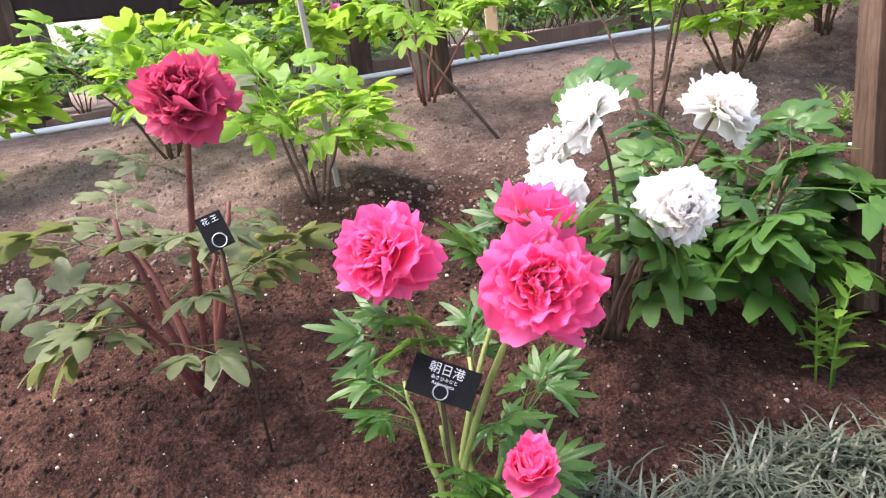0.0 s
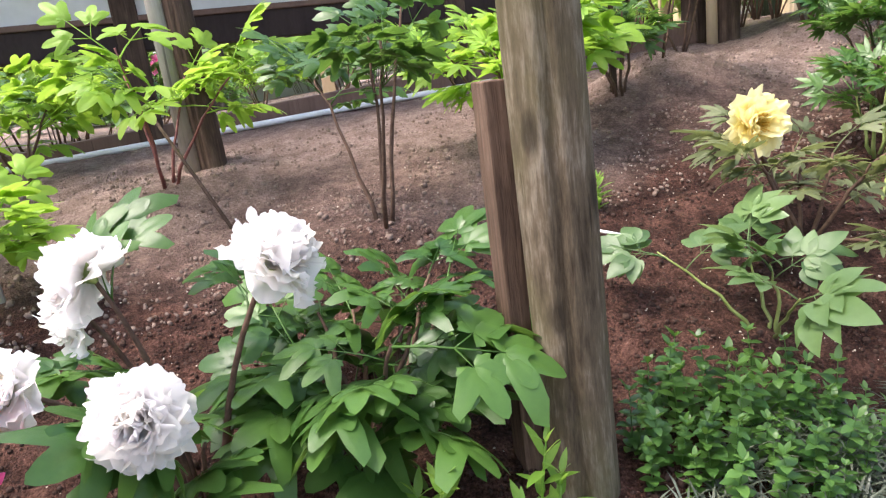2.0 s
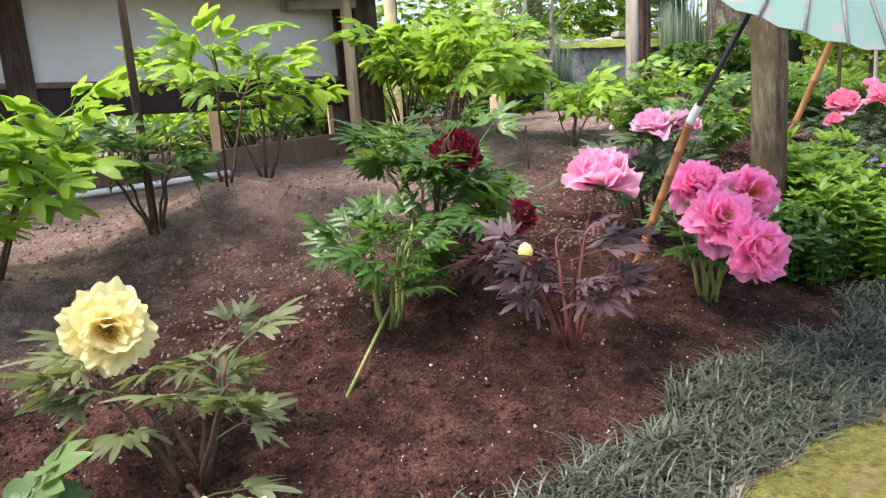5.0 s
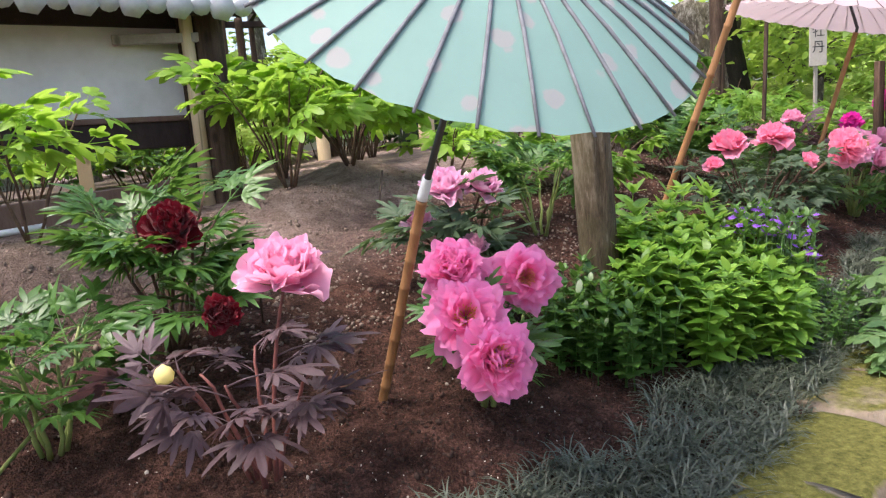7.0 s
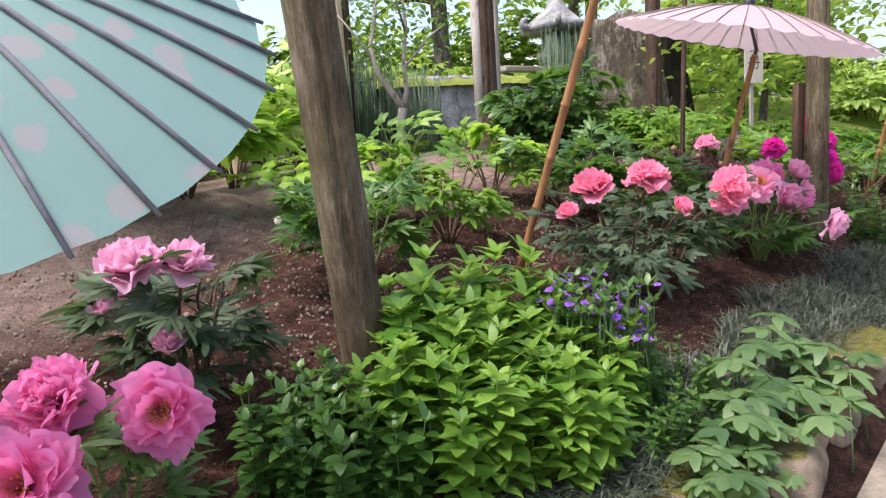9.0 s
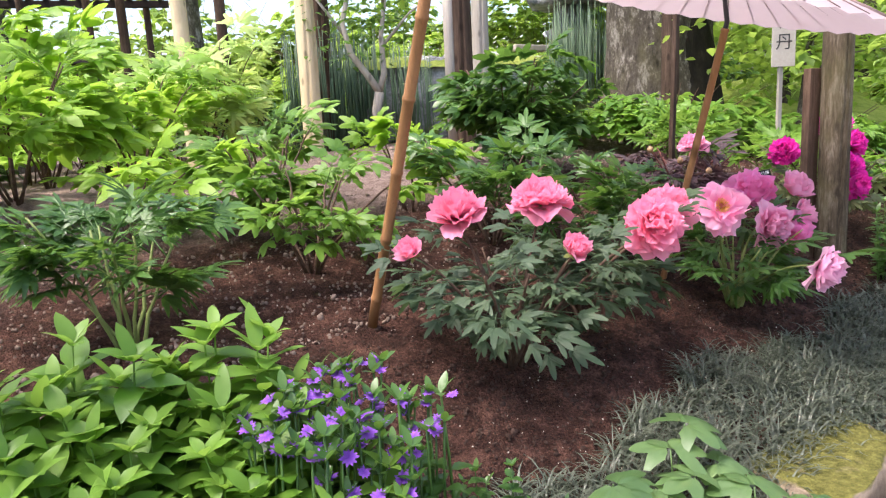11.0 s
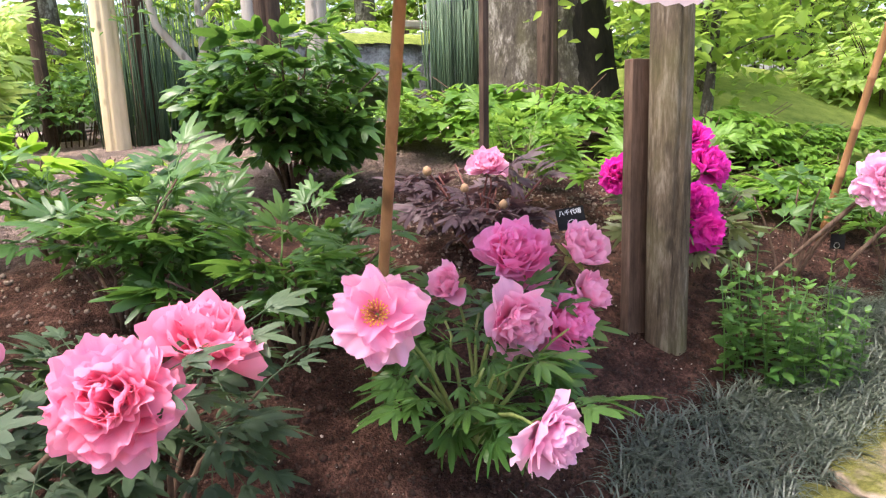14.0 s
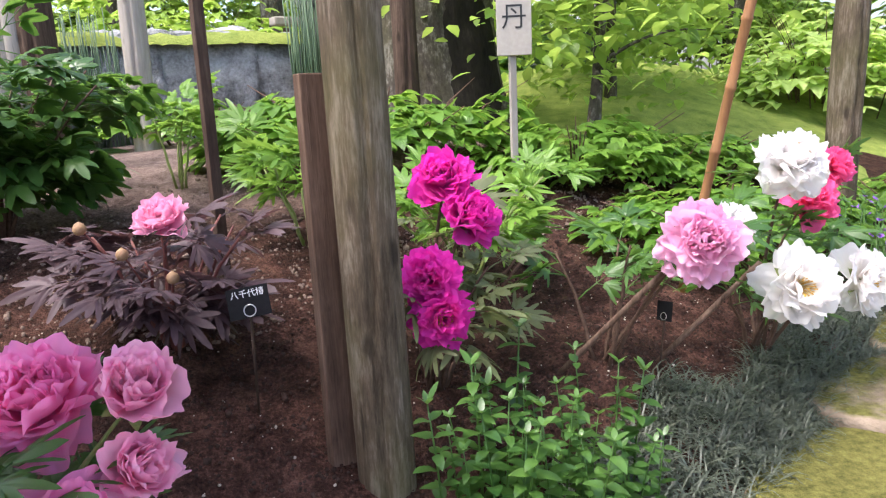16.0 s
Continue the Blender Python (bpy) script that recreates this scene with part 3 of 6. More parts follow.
def calyx(seed):
    rng = random.Random(seed)
    s = Sheet()
    s.tube([(0, 0, -0.30), (0, 0, -0.18), (0, 0, -0.02)], [0.05, 0.12, 0.16], 7)
    for i in range(6):
        a = i * 1.05 + rng.uniform(-0.2, 0.2)
        leaflet(s, (math.cos(a) * 0.08, math.sin(a) * 0.08, -0.16), a, rng.uniform(0.4, 0.75), 0.15, -0.15, 0.3, 0.1, 0.6, 4)
    return s


BLOOM, HEART, CUPS = {}, [stamens(i).mesh("flower_centre", STAMEN) for i in range(2)], [calyx(i).mesh("calyx", STEM_G) for i in range(2)]


def bloom_mesh(kind, k, material):
    key = (kind, k, material.name)
    if key not in BLOOM:
        BLOOM[key] = blossom(hash_of(kind) + k * 7, kind).mesh("flower", material)
    return BLOOM[key]


def hash_of(word):
    return sum((i + 1) * ord(c) for i, c in enumerate(word))


def curve_pts(a, c, b, n=7):
    a, b, c = Vector(a), Vector(b), Vector(c)
    return [a * (1 - t) ** 2 + c * (2 * t * (1 - t)) + b * t * t for t in (i / n for i in range(n + 1))]


def peony(x, y, label, blooms=(), shape="oval", leaf=GREEN, n=40, height=0.5, spread=0.35, size=0.3, stems=4, wood=STEM_B, seed=1, zone=(0.35, 1.0), rise=(5, 45), away=(0, 0), category="peony plant", group="peonies in the bed", buds=(), thick=0.007):
    """A tree peony: stems from one root, compound leaves along them, blooms at given places.
    blooms: (place, radius, kind, material, way)."""
    rng = random.Random(seed)
    root = Vector((x, y, ground(x, y) - 0.01))
    plant = thing("peony", root, label, category, group)
    lines = []
    for i in range(stems):
        a = i * 2.4 + rng.uniform(-0.4, 0.4)
        r = spread * rng.uniform(0.25, 0.75)
        tip = Vector((math.cos(a) * r + away[0], math.sin(a) * r + away[1], height * rng.uniform(0.72, 1.0)))
        base = Vector((math.cos(a) * 0.03, math.sin(a) * 0.03, 0))
        pts = curve_pts(base, base + Vector((tip.x * 0.35, tip.y * 0.35, tip.z * 0.6)), tip)
        pts = [p + Vector((rng.uniform(-1, 1), rng.uniform(-1, 1), 0)) * 0.008 for p in pts]
        lines.append((pts, thick))
    for place, r, kind, material, way in blooms:
        w = Vector(way).normalized()
        tip = Vector(place) - root - w * r * 0.25
        k = rng.uniform(0, 6)
        base = Vector((math.cos(k) * 0.03, math.sin(k) * 0.03, 0))
        pts = curve_pts(base, base.lerp(tip, 0.55) + Vector((rng.uniform(-0.04, 0.04), rng.uniform(-0.04, 0.04), 0.10)) - w * 0.06, tip)
        lines.append((pts, thick))
    for place, r, material in buds:
        tip = Vector(place) - root
        lines.append((curve_pts((0, 0, 0), tip * 0.5 + Vector((0, 0, 0.06)), tip), thick * 0.8))
    for pts, th in lines:
        s = Sheet()
        s.tube(pts, [th * (1.25 - 0.7 * i / (len(pts) - 1)) * rng.uniform(0.9, 1.15) for i in range(len(pts))], 6)
        part("stem", s, wood, plant)
    for i in range(n):
        pts, _ = lines[i % len(lines)]
        t = zone[0] + (zone[1] - zone[0]) * ((i * 0.618 + rng.uniform(0, 0.2)) % 1.0)
        q = t * (len(pts) - 1)
        j = min(int(q), len(pts) - 2)
        at = pts[j].lerp(pts[j + 1], q - j)
        az = i * 2.39996 + rng.uniform(-0.5, 0.5)
        out = Vector((at.x, at.y, 0))
        way = Vector((math.cos(az), math.sin(az), 0)) + (out.normalized() * 0.7 if out.length > 0.05 else Vector())
        way = Vector((way.x, way.y, 0)).normalized()
        el = radians(rng.uniform(*rise) * (0.4 + 0.8 * t))
        way = Vector((way.x * math.cos(el), way.y * math.cos(el), math.sin(el)))
        m = aim(at, way, (rng.uniform(-0.45, 0.45), rng.uniform(-0.45, 0.45), 1), size * rng.uniform(0.7, 1.2), rng.uniform(-0.55, 0.55))
        part("leaf", leaf_mesh(shape, rng.randrange(4), leaf), leaf, plant, "", m)
    for i, (place, r, kind, material, way) in enumerate(blooms):
        m = face(Vector(place) - root, way, r, rng.uniform(0, 6.28))
        f = part("flower", bloom_mesh(kind, rng.randrange(3), material), material, plant, "", m)
        part("calyx", CUPS[i % 2], STEM_G, f)
        if kind in ("semi", "single", "double"):
            part("flower_centre", HEART[i % 2], STAMEN, f, "", Matrix.Diagonal((1, 1, 1, 1)) if kind != "double" else Matrix.Translation((0, 0, 0.12)))
    for place, r, material in buds:
        s = Sheet()
        s.tube([(0, 0, -1.0), (0, 0, -0.75), (0, 0, 0), (0, 0, 0.6), (0, 0, 1.0)], [0.35, 0.8, 1.0, 0.7, 0.1], 9)
        b = part("bud", s, material, plant, "", Matrix.Translation(Vector(place) - root) @ Matrix.Scale(r, 4))
        part("calyx", CUPS[0], STEM_G, b, "", Matrix.Translation((0, 0, -0.5)) @ Matrix.Scale(1.6, 4))
    return plant


# ---- posts, wall and other fixed things ----
def post(name, x, y, r, z0, z1, material, label, lean=(0, 0), seed=1, category="post", pole=None, sides=44, split=-1.7):
    """A round log with uneven girth and a split along it."""
    rng = random.Random(seed)
    root = Vector((x, y, ground(x, y) - 0.05))
    th = thing(name, root, label, category, "posts round the bed")
    s = Sheet()
    n = 40
    L = z1 - root.z
    verts, faces = [], []
    for i in range(n + 1):
        t = i / n
        for k in range(sides):
            a = 2 * math.pi * k / sides
            q = r * (1.05 - 0.08 * t) * (1 + 0.05 * noise.noise(Vector((math.cos(a) * 1.3, math.sin(a) * 1.3, t * L * 1.4 + seed))) + 0.02 * noise.noise(Vector((math.cos(a) * 5, math.sin(a) * 5, t * L * 2 + seed))))
            q *= 1 + 0.012 * noise.noise(Vector((math.cos(a) * 14, math.sin(a) * 14, t * L * 1.1 + seed)))
            for cut, deep, width in ((split, 0.80, 0.085), (split + 0.9, 0.92, 0.075), (split - 1.1, 0.93, 0.075), (split + 2.6, 0.86, 0.08)):
                off = abs((a - cut - 0.12 * math.sin(3.1 * t + cut) + math.pi) % (2 * math.pi) - math.pi)
                if off < width and noise.noise(Vector((cut * 3, seed, t * L * 1.3))) > -0.25:
                    q *= deep
            verts.append((math.cos(a) * q + lean[0] * t * L, math.sin(a) * q + lean[1] * t * L, t * L))
    faces = [(i * sides + k, i * sides + (k + 1) % sides, (i + 1) * sides + (k + 1) % sides, (i + 1) * sides + k) for i in range(n) for k in range(sides)]
    faces.append(tuple(n * sides + k for k in range(sides)))
    s.add(verts, faces)
    part("log", s, material, th)
    if pole:
        dx, dy, pr, mat, top = pole
        p = Sheet()
        zz = top - root.z
        p.tube([(dx, dy, 0), (dx + lean[0] * zz * 0.5, dy + lean[1] * zz * 0.5, zz * 0.5), (dx + lean[0] * zz, dy + lean[1] * zz, zz)], [pr * 1.05, pr, pr * 0.97], 14, True, 0.03, rng)
        part("side_pole", p, mat, th)
    return th


def cane(name, a, b, r, material, label, knots=0.28, category="bamboo pole", group=""):
    """A bamboo cane with raised joints."""
    a, b = Vector(a), Vector(b)
    th = thing(name, a, label, category, group)
    L = (b - a).length
    w = (b - a).normalized()
    s = Sheet()
    pts, rad = [Vector((0, 0, 0))], [r]
    d = knots * 0.6
    while d < L - 0.05:
        for o, q in ((-0.012, 1.0), (-0.005, 1.14), (0.005, 1.14), (0.012, 1.0)):
            pts.append(w * (d + o))
            rad.append(r * q)
        d += knots
    pts.append(w * L)
    rad.append(r * 0.95)
    s.tube(pts, rad, 12)
    part("cane", s, material, th)
    return th


def build_wall():
    ax, ay, bx, by = -0.5, 4.95, 3.72, 5.95
    w = Vector((bx - ax, by - ay, 0)).normalized()
    nrm = Vector((-w.y, w.x, 0))
    yaw = math.degrees(math.atan2(w.y, w.x))
    end = Vector((bx, by, 0))
    wall = thing("wall_back", (bx, by, 0.75), "roofed plaster garden wall raised on dark posts", "wall", kind="structure")
    inv = Matrix.Translation((-bx, -by, -0.75))
    length = 13.2
    mid = end - w * (length / 2)

    def slab(name, z0, z1, thick, mat, off=0.0, lab="", bev=0.01, fall=0.0):
        s = Sheet()
        s.box(inv @ pose(mid.x + nrm.x * off, mid.y + nrm.y * off, (z0 + z1) / 2 - fall * length / 2, 0, -math.degrees(math.atan(fall)), yaw), length, thick, z1 - z0, bev)
        return part(name, s, mat, wall, lab, smooth=False)

    slab("plaster_panel", 1.437, 2.12, 0.12, PLASTER, 0, "stained grey-white plaster")
    slab("lower_beam", 1.24, 1.44, 0.15, BEAM, 0, "dark stained beam")
    slab("lower_trim", 1.415, 1.452, 0.19, RAIL, 0, "thin brown trim")
    slab("ground_sill", 0.85, 1.03, 0.17, RAIL, 0, "weathered brown sill rail", fall=0.06)
    slab("eave_board", 2.03, 2.13, 0.17, BEAM, 0)
    for i in range(7):
        p = end - w * (2.17 * i)
        s = Sheet()
        s.box(inv @ pose(p.x, p.y, 1.25, 0, 0, yaw), 0.15, 0.2, 1.8, 0.012)
        part("wall_post", s, OLD, wall, smooth=False)
    s = Sheet()
    for sg in (-1, 1):
        s.box(inv @ pose(mid.x + nrm.x * sg * 0.26 + w.x * 0.1, mid.y + nrm.y * sg * 0.26 + w.y * 0.1, 2.2, sg * -28, 0, yaw), length + 0.3, 0.62, 0.05, 0.006)
    part("roof_boards", s, BEAM, wall, smooth=False)
    for sg in (-1, 1):
        for i in range(48):
            p = end + w * 0.22 - w * (0.265 * i) + nrm * (sg * 0.29)
            s = Sheet()
            for half in (0,):
                m = inv @ pose(p.x, p.y, 2.235, 0, 0, yaw)
                lo, hi = m @ Vector((0, sg * 0.30, -0.155)), m @ Vector((0, sg * -0.27, 0.15))
                s.tube([lo, lo.lerp(hi, 0.06), lo.lerp(hi, 0.06), hi], [0.062, 0.062, 0.05, 0.05], 10)
                a, b = m @ Vector((-0.132, sg * 0.30, -0.165)), m @ Vector((-0.132, sg * -0.27, 0.14))
                s.tube([a, b], [0.085, 0.085], 6)
            part("roof_tile", s, TILE, wall)
    s = Sheet()
    s.box(inv @ pose(mid.x, mid.y, 2.43, 0, 0, yaw), length + 0.35, 0.2, 0.16, 0.04)
    part("ridge", s, TILE, wall)
    # low pale stakes behind the wall
    for k, (x, y, z) in enumerate(((2.83, 7.4, 1.36), (3.8, 6.72, 1.35), (0.6, 6.6, 1.3))):
        th = thing("marker_stake", (x, y, ground(x, y)), "short pale sawn wooden stake behind the wall", "stake", "pale stakes")
        s = Sheet()
        s.box(Matrix.Translation((0, 0, (z - ground(x, y)) / 2 - 0.02)), 0.11, 0.05, z - ground(x, y) + 0.04, 0.004)
        part("stake", s, FRESHWOOD, th, smooth=False)


def umbrella(name, center, way, r, depth, ribs, paper, ribmat, label, pole_pts, seed):
    """An open paper umbrella: segmented cone, rib lines laid over the paper, hub cap and shaft."""
    c, w = Vector(center), Vector(way).normalized()
    base = Vector(pole_pts[0])
    th = thing(name, base, label, "umbrella", "paper umbrellas")
    m = Matrix.Translation(-base) @ face(c, w, 1, 0.087)
    s = Sheet()
    rings = 7
    verts, faces = [], []
    per = 2
    nseg = ribs * per
    for j in range(rings + 1):
        t = j / rings
        for k in range(nseg):
            a = 2 * math.pi * k / nseg
            sag = 0.012 * t * (1 if k % per else 0)
            rr = r * t * (1 - (0.012 * t if k % per else 0))
            z = depth * (1 - t) - 0.03 * math.sin(math.pi * t) * -1 - sag
            verts.append(m @ Vector((math.cos(a) * rr, math.sin(a) * rr, z)))
    faces = [(j * nseg + k, j * nseg + (k + 1) % nseg, (j + 1) * nseg + (k + 1) % nseg, (j + 1) * nseg + k) for j in range(rings) for k in range(nseg)]
    s.add(verts, faces)
    can = part("canopy", s, paper, th)
    # ribs sit on top, widened and toned like their shadow through the paper
    for k in range(ribs):
        a = 2 * math.pi * k / ribs
        q = Sheet()
        line = []
        for j in range(6):
            t = 0.04 + 0.985 * j / 5
            z = depth * (1 - t) + 0.03 * math.sin(math.pi * min(1, t)) + 0.003
            line.append(m @ Vector((math.cos(a) * r * t, math.sin(a) * r * t, z)))
        q.tube(line, [q2 * (0.8 if seed == 1 else 0.5) for q2 in (0.0045, 0.0055, 0.0062, 0.0062, 0.0058, 0.0045)], 6)
        part("rib", q, ribmat, th)
    q = Sheet()
    q.tube([m @ Vector((0, 0, depth - 0.06)), m @ Vector((0, 0, depth + 0.02)), m @ Vector((0, 0, depth + 0.05))], [0.03, 0.035, 0.015], 12)
    part("hub", q, BLACK, th)
    apex = m @ Vector((0, 0, depth - 0.03))
    j0 = Vector(pole_pts[1]) - base
    q = Sheet()
    q.tube([j0 * 0.93, j0, apex], [0.011, 0.011, 0.009], 10)
    part("shaft", q, BLACK, th, "black shaft")
    q = Sheet()
    q.tube([j0 * 0.985, j0 * 1.0, j0.lerp(apex, 0.09)], [0.0165, 0.0165, 0.0155], 10)
    if seed == 1:
        part("tape", q, TAPE, th, "white tape at the joint")
    q = Sheet()
    pts, rad = [], []
    for i in range(9):
        t = i / 8 * 0.97
        for o, g in ((0, 1), (0.004, 1.12), (0.012, 1.0)):
            pts.append(j0 * (t + o * 0.9))
            rad.append(0.0165 * g)
    q.tube(pts, rad, 12)
    part("bamboo_support", q, BAMBOO, th, "tan bamboo support cane")


build_wall()
post("post", 1.25, 1.585, 0.075, 0, 2.7, POST, "weathered grey-brown wooden post with a long crack", (-0.026, -0.02), 3)
post("post", 5.19, 3.22, 0.08, 0, 2.9, POST, "weathered round wooden post among green herbs", (-0.085, -0.06), 5)
post("post", 9.21, 4.688, 0.078, 0, 2.9, POST, "weathered round wooden post beside a half-height plank", (-0.01, 0.0), 8)
post("post", 0.05, 4.0, 0.068, 0, 2.9, OLD, "dark wooden post with a stripped pale face", (-0.02, 0), 11, pole=(-0.10, -0.02, 0.045, GREYWOOD, 2.9))
post("post", 3.86, 5.72, 0.095, 0, 2.9, OLD, "dark wooden post with a pale pole beside it", (0.0, 0), 12, pole=(-0.14, -0.03, 0.042, FRESHWOOD, 2.9))
post("post", 8.05, 7.85, 0.105, 0, 3.4, OLD, "dark split post with a silvery side", (0.005, 0), 13, pole=(-0.12, -0.02, 0.05, GREYWOOD, 3.2))
post("post", 6.80, 9.45, 0.105, 0, 3.6, FRESHWOOD, "pale stripped cedar post", (0.01, 0), 14)
post("post", 7.05, 9.9, 0.10, 0, 3.3, OLD, "dark wooden post behind a pale one", (0, 0), 15)
post("post", 8.55, 8.7, 0.09, 0, 3.4, GREYWOOD, "silver-grey weathered wooden post at the back", (0.02, 0), 16)
post("post", 10.42, 7.95, 0.09, 0, 3.2, OLD, "dark wooden post in front of an old tree", (0, 0), 17)
post("post", 12.45, 5.93, 0.09, 0, 3.2, POST, "round wooden post at the end of the bed", (0, 0), 18)
for k, (x, y, r) in enumerate(((4.45, 10.8, 0.045), (4.75, 11.4, 0.06), (5.0, 12.0, 0.045), (5.5, 10.0, 0.085), (5.95, 11.2, 0.07), (3.6, 11.5, 0.05))):
    post("post", x, y, r, 0, 3.12 if k != 3 else 3.4, OLD if k != 3 else FRESHWOOD, "slender dark wooden post of a far trellis" if k != 3 else "pale round post of a far trellis", (0, 0), 30 + k, sides=12)


def stake(x, y, top, w, d, material, label, yaw=0, lean=(0, 0)):
    z = ground(x, y) - 0.03
    th = thing("stake", (x, y, z), label, "stake", "stakes in the bed")
    s = Sheet()
    h = top - z
    m = Matrix.Translation((lean[0] * h / 2, lean[1] * h / 2, h / 2)) @ Vector((lean[0], lean[1], 1)).to_track_quat("Z", "Y").to_matrix().to_4x4() @ Matrix.Rotation(radians(yaw), 4, "Z")
    s.box(m, w, d, h, 0.004)
    part("board", s, material, th, smooth=False)


stake(1.145, 1.67, 0.875, 0.075, 0.05, PLANK, "short weathered half-height plank beside the post", 10, (-0.01, 0))
stake(9.115, 4.78, 1.51, 0.10, 0.045, PLANK, "half-height brown plank beside the post", 12)
stake(-0.42, 2.62, 2.2, 0.03, 0.02, GREYWOOD, "thin square grey stake", 20, (-0.05, 0))
stake(2.27, 4.03, 2.4, 0.035, 0.025, OLD, "thin square brown stake", 10, (0, 0.0))
stake(8.88, 5.78, 2.6, 0.045, 0.03, OLD, "thin dark plank stake", 10, (0.01, -0.03))
cane("bamboo_pole", (6.365, 4.30, ground(6.365, 4.30) - 0.03), (6.63, 3.54, 2.4), 0.021, BAMBOO, "tan bamboo support pole leaning over the bed")
cane("bamboo_pole", (9.93, 5.0, ground(9.93, 5.0) - 0.03), (10.15, 4.60, 0.93), 0.010, PLANK, "short slanting bamboo prop under a pale pink bloom", 0.3)
cane("bamboo_pole", (10.36, 4.98, ground(10.36, 4.98) - 0.03), (10.68, 4.80, 0.80), 0.010, PLANK, "short slanting bamboo prop beside white blooms", 0.3)
cane("bamboo_pole", (10.952, 5.535, ground(10.952, 5.535) - 0.03), (11.02, 5.07, 2.4), 0.021, BAMBOO, "tan bamboo support pole leaning beside white flowers")
cane("garden_stick", (0.28, 3.06, ground(0.28, 3.06)), (-0.06, 3.5, 0.86), 0.008, OLD, "thin dark leaning stick", 5, "stick")
cane("garden_stick", (2.78, 2.62, ground(2.78, 2.62)), (3.02, 2.86, 0.42), 0.006, STEM_G, "thin green leaning cane", 5, "stick")
cane("garden_stick", (1.66, 2.64, ground(1.66, 2.64) + 0.012), (1.76, 2.57, ground(1.76, 2.57) + 0.012), 0.006, HOSE, "white plastic plant tag lying on the soil", 5, "plant tag")
cane("garden_stick", (4.62, 4.7, ground(4.62, 4.7)), (4.75, 4.95, 0.98), 0.007, OLD, "thin dark stick in the soil", 5, "stick")
cane("garden_stick", (7.05, 5.9, ground(7.05, 5.9)), (7.25, 6.1, 1.12), 0.009, OLD, "thin dark stick in the soil", 5, "stick")
umbrella("paper_umbrella", (4.23, 2.311, 1.482), (0.03, -0.775, 1), 0.56, 0.17, 30, MINT, RIB_SHADE, "open mint-green paper umbrella with faint pink blossoms", ((4.05, 2.93, 0.24), (4.162, 2.64, 0.985)), 1)
umbrella("paper_umbrella", (8.06, 4.33, 1.775), (0.16, -0.19, 1), 0.78, 0.2, 36, ROSE, ROSERIB, "open pale pink paper umbrella", ((7.962, 4.595, 0.34), (8.0, 4.15, 1.68)), 2)

th = thing("eave_bracket", (3.55, 5.70, 1.94), "short grey beam from the wall roof to the post", "beam")
s = Sheet()
s.box(pose(0.02, 0, 0, 0, 0, -6), 0.62, 0.05, 0.06, 0.005)
part("beam", s, GREYWOOD, th, smooth=False)

# hose along the foot of the wall
s = Sheet()
s.tube([(-6 + 0.25 * i, 3.50 + 0.0575 * i + 0.03 * math.sin(i * 0.7) + (0.0 if i < 34 else 0.0), ground(-6 + 0.25 * i, 3.50 + 0.0575 * i) + 0.022) for i in range(36)], 0.021, 10)
tagged(part("garden_hose", s, HOSE), "white garden hose lying along the wall", "hose")


# ---- the peonies ----
def fl(x, y, z, r, kind, material, way=(-0.2, -0.85, 0.5)):
    return ((x, y, z), r, kind, material, way)


peony(-0.66, 1.52, "tree peony with one wine-red bloom and sparse bronze-green leaves", [fl(-0.47, 1.25, 0.79, 0.097, "ball", WINE, (0.1, -0.75, 0.65))], "oval", OLIVE, 22, 0.50, 0.42, 0.26, 5, STEM_R, 101, (0.45, 0.95), (0, 30), thick=0.010)
peony(-0.02, 1.06, "hot pink double peony in full bloom with a black name plaque", [fl(-0.10, 0.97, 0.51, 0.088, "double", HOT, (-0.4, -0.7, 0.5)), fl(0.146, 0.90, 0.451, 0.10, "double", HOT, (0.05, -0.85, 0.5)), fl(0.19, 1.22, 0.465, 0.10, "double", HOT, (0.5, 0.3, 0.6)), fl(0.10, 0.815, 0.17, 0.062, "cup", HOT, (0, -0.4, 1))], "cut", GREEN, 34, 0.38, 0.26, 0.2, 4, STEM_G, 102, (0.3, 0.98))
peony(0.42, 1.62, "white peony in bloom with broad green leaves", [fl(0.361, 1.466, 0.643, 0.085, "ball", WHITE, (-0.7, 0.1, 0.6)), fl(0.285, 1.566, 0.545, 0.075, "ball", WHITE, (-0.6, -0.2, 0.4)), fl(0.245, 1.345, 0.50, 0.075, "ball", WHITE, (-0.6, -0.5, 0.5)), fl(0.682, 1.508, 0.617, 0.098, "ball", WHITE, (0.6, -0.1, 0.6)), fl(0.483, 1.234, 0.462, 0.086, "ball", WHITE, (0.1, -0.9, 0.3))], "broad", GREEN, 16, 0.32, 0.25, 0.22, 3, STEM_B, 103, (0.4, 0.9))
peony(0.80, 1.72, "leafy peony bush with broad glossy green leaves", [], "broad", GREEN, 60, 0.43, 0.34, 0.26, 9, STEM_B, 104, (0.35, 1.0), (-16, 34), (0.02, 0.02))
peony(-0.48, 2.45, "young peony with bright lime leaves", [], "oval", LIME, 33, 0.40, 0.41, 0.33, 5, STEM_B, 105, (0.50, 1.0), (-12, 50))
peony(-0.04, 3.45, "slender peony with bright lime leaves on a soil mound", [], "oval", LIME, 26, 0.62, 0.52, 0.34, 4, STEM_R, 106, (0.55, 1.0), (-14, 48))
peony(-1.33, 3.3, "lime-leaved peony near the wall", [], "oval", LIME, 33, 0.55, 0.57, 0.37, 5, STEM_B, 107, (0.45, 1.0), (-14, 48))
peony(-1.0, 4.2, "lime-leaved peony by the garden hose", [], "oval", LIME, 33, 0.55, 0.57, 0.37, 5, STEM_B, 108, (0.45, 1.0), (-14, 48))
